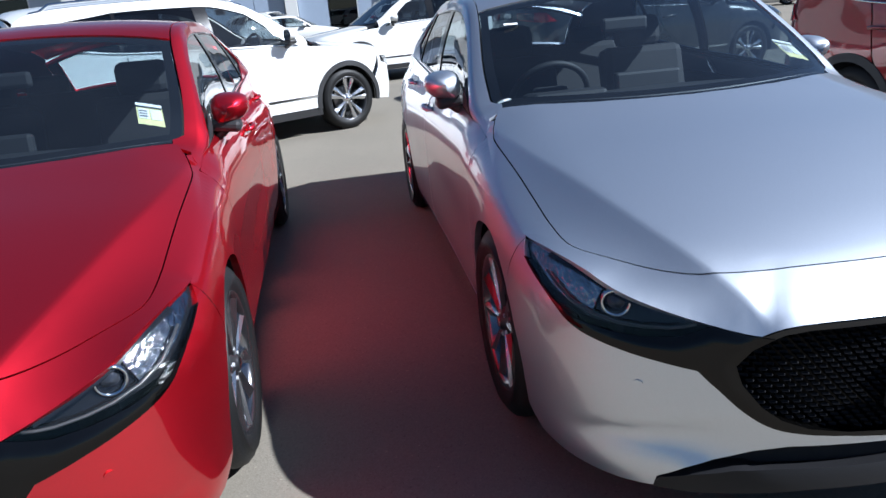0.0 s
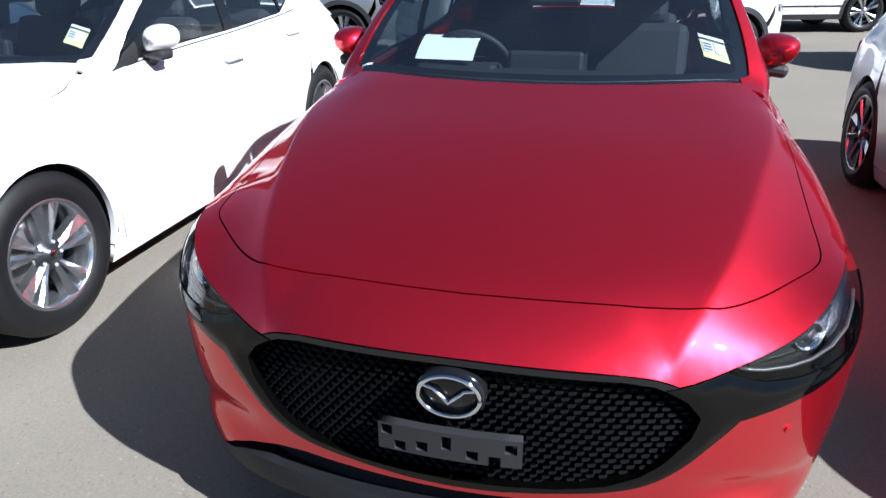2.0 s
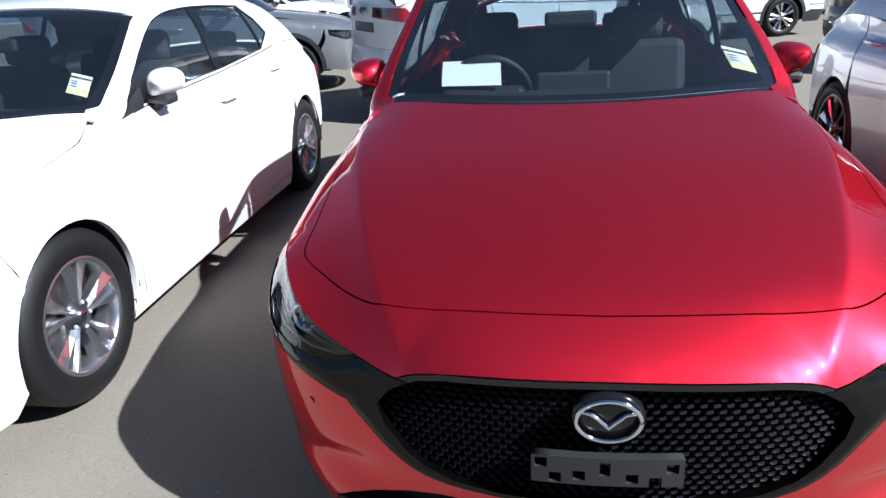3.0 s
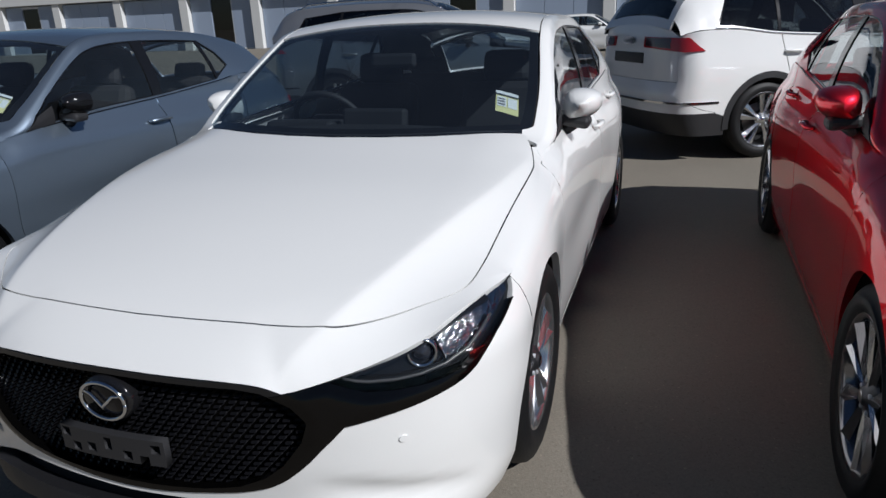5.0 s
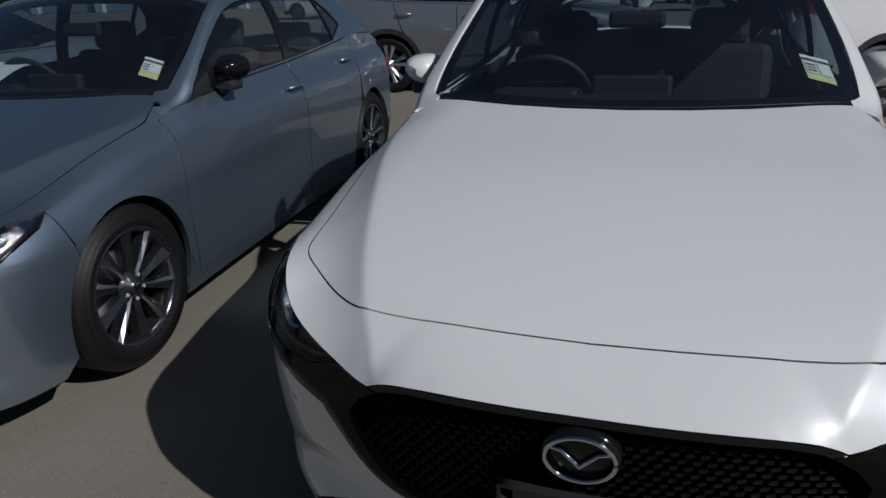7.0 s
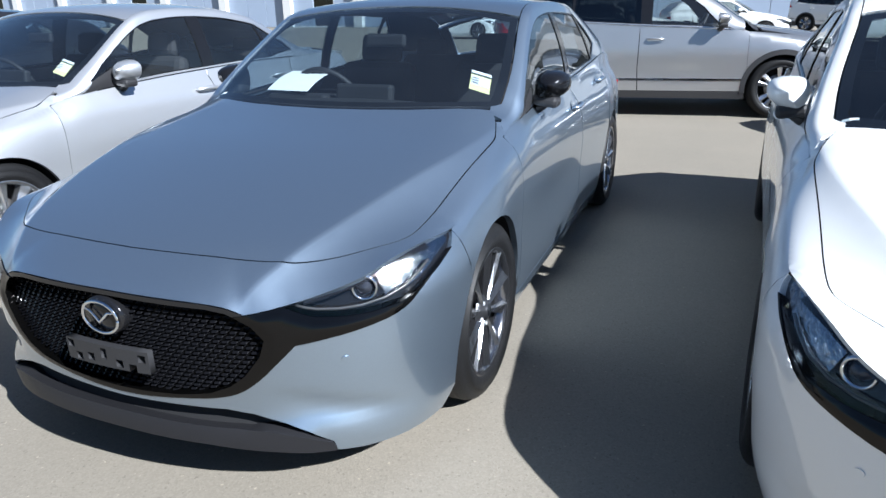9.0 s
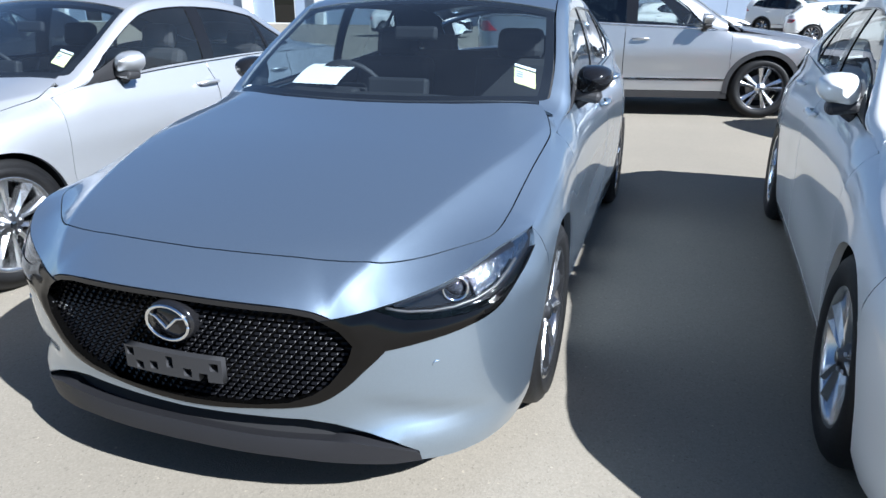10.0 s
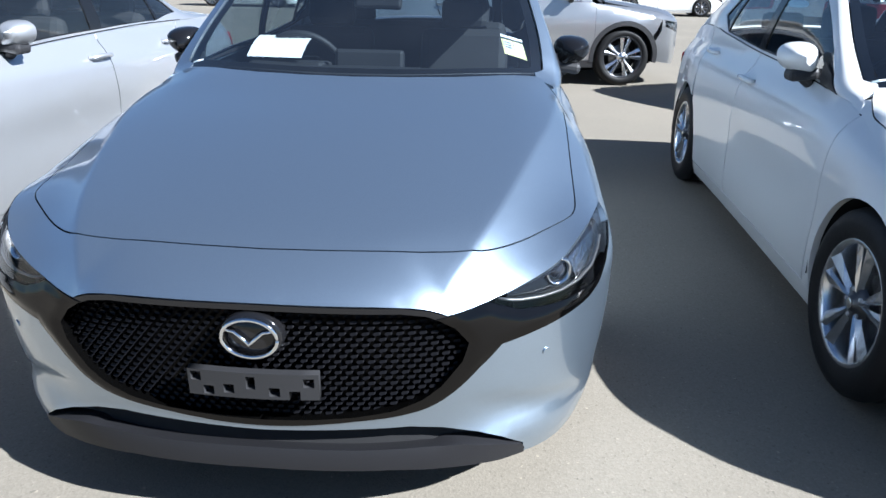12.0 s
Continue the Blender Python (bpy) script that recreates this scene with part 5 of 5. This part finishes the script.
def cabin(root, s, c, both):
    """Dashboard, wheel, seats, lining."""
    suv = c["suv"]
    dz = 0.10 if suv else 0.0
    cm = c["cowl_mid"]
    n = 15
    xs = np.linspace(-0.72, 0.72, n)
    a = [Vector((x, cm + 0.06 + 0.16 * (x / 0.72) ** 2, 0.945 + dz - 0.02 * (x / 0.72) ** 2)) for x in xs]
    b = [Vector((x, cm + 0.36, 0.985 + dz - 0.03 * (x / 0.72) ** 2)) for x in xs]
    d = [Vector((x, cm + 0.52, 0.93 + dz)) for x in xs]
    e = [Vector((x, cm + 0.50, 0.60)) for x in xs]
    verts = a + b + d + e
    faces = [(r * n + i, r * n + i + 1, (r + 1) * n + i + 1, (r + 1) * n + i) for r in range(3) for i in range(n - 1)]
    mesh_object("dashboard", verts, faces, TRIM, root, "dark soft-touch dashboard")
    box("instrument_hood", (0.34, 0.20, 0.07), pose(-0.36, cm + 0.44, 0.955 + dz, -6), TRIM, root, 0.025)
    box("screen_housing", (0.30, 0.05, 0.085), pose(0.0, cm + 0.40, 1.005 + dz, -10), TRIM, root, 0.015, "dark centre display housing")
    cx, cy, cz = -0.36, cm + 0.66, 0.93 + dz
    ring = []
    for t in np.linspace(0, 2 * math.pi, 33):
        ring.append(Matrix.Translation((cx, cy, cz)) @ Matrix.Rotation(radians(-62), 4, "X") @ Vector((0.185 * math.cos(t), 0.185 * math.sin(t), 0)))
    sw = tube("steering_wheel", ring, 0.015, TRIM, root, n=8, label="dark leather steering wheel")
    box("steering_hub", (0.17, 0.12, 0.05), Matrix.Translation((cx, cy, cz)) @ Matrix.Rotation(radians(-62), 4, "X"), TRIM, sw, 0.02)
    for x in (-0.37, 0.37):
        seat(root, x, 2.15 + (0.05 if suv else 0))
    bench = new("rear_bench")
    bench.parent = root
    box("bench_cushion", (1.22, 0.48, 0.16), pose(0, 3.02, 0.52, 6), LEATHER, bench, 0.05)
    box("bench_back", (1.22, 0.13, 0.55), pose(0, 3.36, 0.80, -20), LEATHER, bench, 0.05)
    for x in (-0.4, 0.4):
        box("bench_headrest", (0.25, 0.09, 0.13), pose(x, 3.47, 1.10, -18), LEATHER, bench, 0.035)
    mz = c["roof_z"](c["glass_front"] - 0.18) - 0.075
    box("rear_view_mirror", (0.22, 0.035, 0.065), pose(0, c["glass_front"] - 0.12, mz, -8), TRIM, root, 0.015)
    tub = bmesh.new()
    for sx in (-1, 1):
        box_bm(tub, (0.03, 2.1, 0.42), pose(sx * 0.80, 2.45, 0.68 + dz * 0.5), 0.01)
    box_bm(tub, (1.6, 2.6, 0.02), pose(0, 2.5, 0.42), 0.0)
    part("cabin_lining", tub, TRIM, root, "dark door linings and floor", smooth_shade=False)
    gf = c["glass_front"]
    lin = [(gf + 0.03, -0.95), (gf + 0.03, 0.95), (3.7, 0.95), (3.7, -0.95)]
    panel("headliner", lin, lambda y, v: both(y, v) - Vector((0, 0, 0.03)), LINER, root, step=0.12, depth=0, scale=(1, 0.6))


LAMP_DARK = material("projector_glass", (0.06, 0.065, 0.08), rough=0.05, metal=0.6, vary=0.1)
LAMP_BAR = material("light_guide", (0.05, 0.05, 0.052), rough=0.3, coat=0.3, vary=0.05)
PLASTIC_GREY = material("grey_plastic", (0.024, 0.024, 0.026), rough=0.5, spec=0.35, bump=0.15, size=300, vary=0.12, vary_size=12)
DARK_LENS = material("smoked_lens", (0.05, 0.006, 0.008), rough=0.15, coat=1.0, vary=0.1)


# ---- the place ----
def ground():
    n = 40
    bm = bmesh.new()
    bmesh.ops.create_grid(bm, x_segments=n, y_segments=n, size=1.0)
    for v in bm.verts:
        v.co.x = math.copysign(abs(v.co.x) ** 2.5, v.co.x) * 900
        v.co.y = math.copysign(abs(v.co.y) ** 2.5, v.co.y) * 900
    ob = part("ground", bm, ASPHALT, None)
    return tagged(ob, "pale worn asphalt of the sales lot", "ground", kind="structure")


ground()


PAINTED = {}


def recoloured(src, m, paint, old):
    """A copy of a car in another paint."""
    ob = copy_thing(src, m)
    for o in ob.children_recursive:
        if o.type == "MESH" and o.data.materials[0] is old:
            key = (o.data.name, paint.name)
            if key not in PAINTED:
                PAINTED[key] = o.data.copy()
                PAINTED[key].materials[0] = paint
            o.data = PAINTED[key]
    return ob


GROUP = "cars in the front row"
HATCH = hatch_curves()
red_car = car("hatchback", HATCH, RED, "glossy red metallic hatchback with black grille, parked in a row", "car", GROUP, wheels=None)
red_car.matrix_basis = pose(0, 0, 0)
silver_car = recoloured(red_car, pose(2.633, -0.010, 0, 0, 0, -1.0), SILVER, RED)
white_car = recoloured(red_car, pose(-2.683, -0.037, 0, 0, 0, 0.45), WHITE, RED)
blue_car = recoloured(red_car, pose(-5.314, -0.087, 0, 0, 0, 2.9), BLUEGREY, RED)
tagged(silver_car, "silver metallic hatchback with black grille, parked beside a red one")
tagged(white_car, "white hatchback with black grille and silver wheels")
tagged(blue_car, "blue-grey hatchback with dark grille and dark alloy wheels")
fit_wheels(red_car, HATCH, "ten", DARK_ALLOY, GUNMETAL)
fit_wheels(silver_car, HATCH, "ten", DARK_ALLOY, GUNMETAL)
fit_wheels(white_car, HATCH, "small", ALLOY, GUNMETAL)
fit_wheels(blue_car, HATCH, "ten", DARK_ALLOY, GUNMETAL)
for o in blue_car.children_recursive:
    if o.name.startswith("door_mirror"):
        o.data = o.data.copy()
        o.data.materials[0] = GLOSS_BLACK
        tagged(o, "gloss black door mirror shell")
box("screen_tag", (0.062, 0.014, 0.002), pose(-0.545, 1.865, 1.279, 28), PAPER, silver_car, 0.0, "small white tag inside the windscreen")
SEDAN = sedan_curves()
sedan = car("sedan", SEDAN, PALE_SILVER, "pale silver sedan with ten-spoke wheels, parked in a row", "car", GROUP, wheels=("ten", ALLOY, GUNMETAL))
sedan.matrix_basis = pose(-8.08, -0.02, 0)

SUV = suv_curves()
white_suv = car("suv", SUV, WHITE, "white SUV with dark arch trims, parked crosswise behind the row", "SUV", "vehicles of the second row", wheels=("twin", ALLOY, GUNMETAL), detail=False)


def heading(x, y, deg, wheel_y, side=-0.90):
    """A pose that puts the wheel contact (side, wheel_y) of a car on (x, y), with the nose towards deg from +x."""
    m = pose(0, 0, 0, 0, 0, 90 + deg)
    p = m @ Vector((side, wheel_y, 0))
    return pose(x - p.x, y - p.y, 0, 0, 0, 90 + deg)


white_suv.matrix_basis = heading(1.57, 7.48, 31, SUV["front_axle"] * 1.03, -0.925) @ Matrix.Scale(1.03, 4)
grey_suv = recoloured(white_suv, heading(-3.46, 8.15, 12, SUV["front_axle"]), GREY, WHITE)
tagged(grey_suv, "grey metallic SUV with chrome side strips, parked crosswise behind the row")
black_suv = recoloured(white_suv, pose(8.5, 9.7, 0, 0, 0, 100), BLACK_PAINT, WHITE)
tagged(black_suv, "black SUV parked crosswise behind the silver hatchback")
maroon_suv = recoloured(white_suv, pose(5.75, -0.4, 0, 0, 0, -2), MAROON, WHITE)
tagged(maroon_suv, "dark red SUV parked in the front row", group=GROUP)
third_suv = copy_thing(white_suv, pose(0.9, 13.3, 0, 0, 0, -75))
tagged(third_suv, "white SUV with black sills in the third row")

# a dark hatchback beyond the sedan, and the far rows of the lot
dark_car = recoloured(red_car, pose(-10.75, 0.05, 0), BLACK_PAINT, RED)
tagged(dark_car, "black hatchback parked beyond the silver sedan", group=GROUP)
FAR = "cars in the far rows"
for i, (x, y, turn, paint, src, words) in enumerate((
        (-14.0, 27.4, 92, WHITE, "h", "white hatchback parked side-on in a far row"),
        (-8.4, 27.8, 88, PALE_SILVER, "h", "pale silver hatchback parked side-on in a far row"),
        (-3.0, 28.2, 90, WHITE, "h", "white hatchback parked side-on in a far row"),
        (2.6, 28.0, 91, WHITE, "h", "white hatchback parked side-on in a far row"),
        (8.0, 28.4, 89, PALE_SILVER, "s", "pale silver SUV parked side-on in a far row"),
        (-5.5, 19.0, 82, WHITE, "h", "white hatchback parked in the third row"),
        (1.2, 33.6, 60, WHITE, "s", "white SUV parked before the showroom"),
        (-4.6, 34.0, 62, PALE_SILVER, "h", "pale silver hatchback parked before the showroom"),
        (13.5, 28.2, 90, GREY, "h", "grey hatchback parked side-on in a far row"),
        (12.5, 17.0, 60, WHITE, "s", "white SUV parked in the third row"))):
    base, old = (red_car, RED) if src == "h" else (white_suv, WHITE)
    far = recoloured(base, pose(x, y, 0, 0, 0, turn), paint, old) if paint is not old else copy_thing(base, pose(x, y, 0, 0, 0, turn))
    tagged(far, words, "car" if src == "h" else "SUV", FAR)


def paper_sheet(car_ob):
    """A white sheet leaning from the dashboard on the steering wheel."""
    m = car_ob.matrix_basis
    corners = [(-0.53, 1.62, 1.012), (-0.285, 1.60, 1.012), (-0.30, 1.875, 1.078), (-0.555, 1.895, 1.078)]
    n = 6
    verts, faces = [], []
    for layer in (0.0, 0.0008):
        for j in range(n + 1):
            for i in range(n + 1):
                u, v = i / n, j / n
                p = (Vector(corners[0]) * (1 - u) + Vector(corners[1]) * u) * (1 - v) + (Vector(corners[3]) * (1 - u) + Vector(corners[2]) * u) * v
                p.z += 0.012 * math.sin(math.pi * v) - layer
                verts.append(m @ p)
    k = n + 1
    for l in range(2):
        for j in range(n):
            for i in range(n):
                q = l * k * k + j * k + i
                f = (q, q + 1, q + k + 1, q + k)
                faces.append(f if l == 0 else tuple(reversed(f)))
    ob = mesh_object("paper_sheet", verts, faces, PAPER)
    return tagged(ob, "white paper sheet on the dashboard behind the steering wheel", "paper")


for owner in (red_car, blue_car):
    paper_sheet(owner)


# ---- the showroom behind the lot ----
def showroom():
    root = new("showroom")
    tagged(root, "long white showroom with blue-grey cladding and glazed bays", "building")
    y, h = 42.0, 6.4
    x = -78.0
    i = 0
    while x < 40:
        box("column", (0.7, 0.6, h), pose(x, y - 0.1, h / 2), CONCRETE, root, 0.02)
        if i % 3 != 1:
            for k in range(3):
                box("cladding_panel", (1.72, 0.12, 3.6), pose(x + 1.25 + 1.75 * k, y, 1.82), BLUE_PANEL, root, 0.01)
        else:
            glazing = box("glazing_frame", (5.2, 0.10, 0.16), pose(x + 3.0, y, 3.56), STEEL, root, 0.01)
            for k in (0, 2):
                box("cladding_panel", (1.72, 0.12, 3.6), pose(x + 1.25 + 1.75 * k, y, 1.82), BLUE_PANEL, root, 0.01)
            for k in (1,):
                box("pane", (1.64, 0.02, 3.4), pose(x + 1.28 + 1.72 * k, y, 1.74), SHOP_GLASS, glazing, 0.0)
                box("mullion", (0.08, 0.12, 3.5), pose(x + 2.14 + 1.72 * k, y, 1.75), STEEL, glazing, 0.008)
            box("plinth", (5.2, 0.14, 0.1), pose(x + 3.0, y, 0.05), CONCRETE, root, 0.01)
        x += 6.0
        i += 1
    box("fascia", (122, 0.9, 2.6), pose(-19, y - 0.05, 5.0), CONCRETE, root, 0.03)
    box("back_wall", (122, 0.2, 6.0), pose(-19, y + 6.0, 3.0), BLUE_PANEL, root, 0.02)
    box("roof", (124, 8.0, 0.3), pose(-19, y + 3.2, 6.45), STEEL, root, 0.03)


showroom()


# ---- the far side of the street, seen past the end of the row ----
TAN = material("tan_render", (0.46, 0.40, 0.28), rough=0.85, bump=0.2, size=50, vary=0.08, vary_size=1.2)
BARK = material("bark", (0.12, 0.09, 0.06), rough=0.9, bump=0.4, size=30, vary=0.25, vary_size=4)
LEAF = material("leaves", (0.075, 0.105, 0.03), rough=0.6, vary=0.35, vary_size=2.5)
SIGN = material("pale_sign", (0.62, 0.60, 0.55), rough=0.5, vary=0.05, vary_size=2)


def far_shop(x, y, turn):
    root = new("shop")
    tagged(root, "low tan shop building with a pale sign above dark windows", "building")
    root.matrix_basis = pose(x, y, 0, 0, 0, turn)
    box("wall", (26, 8, 5.2), pose(0, 4, 2.6), TAN, root, 0.04)
    box("roof", (26.6, 8.6, 0.25), pose(0, 4, 5.32), STEEL, root, 0.03)
    for k in range(6):
        win = box("window", (2.6, 0.06, 1.9), pose(-10.5 + 4.2 * k, -0.02, 1.65), STEEL, root, 0.01)
        box("pane", (2.4, 0.03, 1.7), pose(-10.5 + 4.2 * k, -0.06, 1.65), SHOP_GLASS, win, 0.0)
    sign = box("sign", (7.0, 0.2, 1.1), pose(-3, -0.12, 4.2), SIGN, root, 0.02, "pale sign board with dark bars")
    for k, w in enumerate((1.2, 0.8, 1.5, 1.0)):
        box("sign_bar", (w, 0.03, 0.5), pose(-5.4 + 1.6 * k, -0.24, 4.2), INK, sign, 0.0)


def tree(x, y, h, seed):
    rnd = random.Random(seed)
    root = new("tree")
    tagged(root, "small green street tree with a loose crown", "tree", "street trees")
    root.matrix_basis = pose(x, y, 0)
    tube("trunk", [(0, 0, 0), (0.05, 0.02, h * 0.25), (0.0, 0.05, h * 0.5), (0.04, 0.0, h * 0.72)], [0.16, 0.12, 0.09, 0.05], BARK, root, n=8)
    verts, faces = [], []
    for k in range(9):
        a, r = rnd.uniform(0, 6.28), rnd.uniform(0.2, 0.30) * h
        tip = Vector((r * math.cos(a), r * math.sin(a), h * rnd.uniform(0.52, 0.86)))
        tube("limb", [(0, 0, h * rnd.uniform(0.28, 0.5)), tip * 0.6 + Vector((0, 0, h * 0.2)), tip], [0.06, 0.04, 0.015], BARK, root, n=5)
        for i in range(150):
            c = tip + Vector((rnd.gauss(0, 0.11), rnd.gauss(0, 0.11), rnd.gauss(0, 0.08))) * h
            m = Matrix.Translation(c) @ pose(0, 0, 0, rnd.uniform(0, 360), rnd.uniform(0, 360), 0)
            b = len(verts)
            w = rnd.uniform(0.07, 0.14)
            verts += [m @ Vector(q) for q in ((-w, 0, 0), (0, -w * 0.5, 0.02), (w, 0, 0), (0, w * 0.5, 0.02))]
            faces.append((b, b + 1, b + 2, b + 3))
    mesh_object("crown", verts, faces, LEAF, root, "loose green foliage", smooth_shade=False)


far_shop(44.0, 57.0, -38)
for i, (x, y, h) in enumerate(((32.0, 46.0, 3.4), (38.5, 45.0, 3.0), (29.0, 52.0, 4.0))):
    tree(x, y, h, 11 + i)
for x, y, turn, paint, words in ((21.5, 33.0, 62, WHITE, "white hatchback parked near the street"), (25.0, 30.5, 60, PALE_SILVER, "pale silver hatchback parked near the street"), (28.5, 28.0, 58, BLACK_PAINT, "black hatchback parked near the street")):
    tagged(recoloured(red_car, pose(x, y, 0, 0, 0, turn), paint, RED), words, "car", FAR)
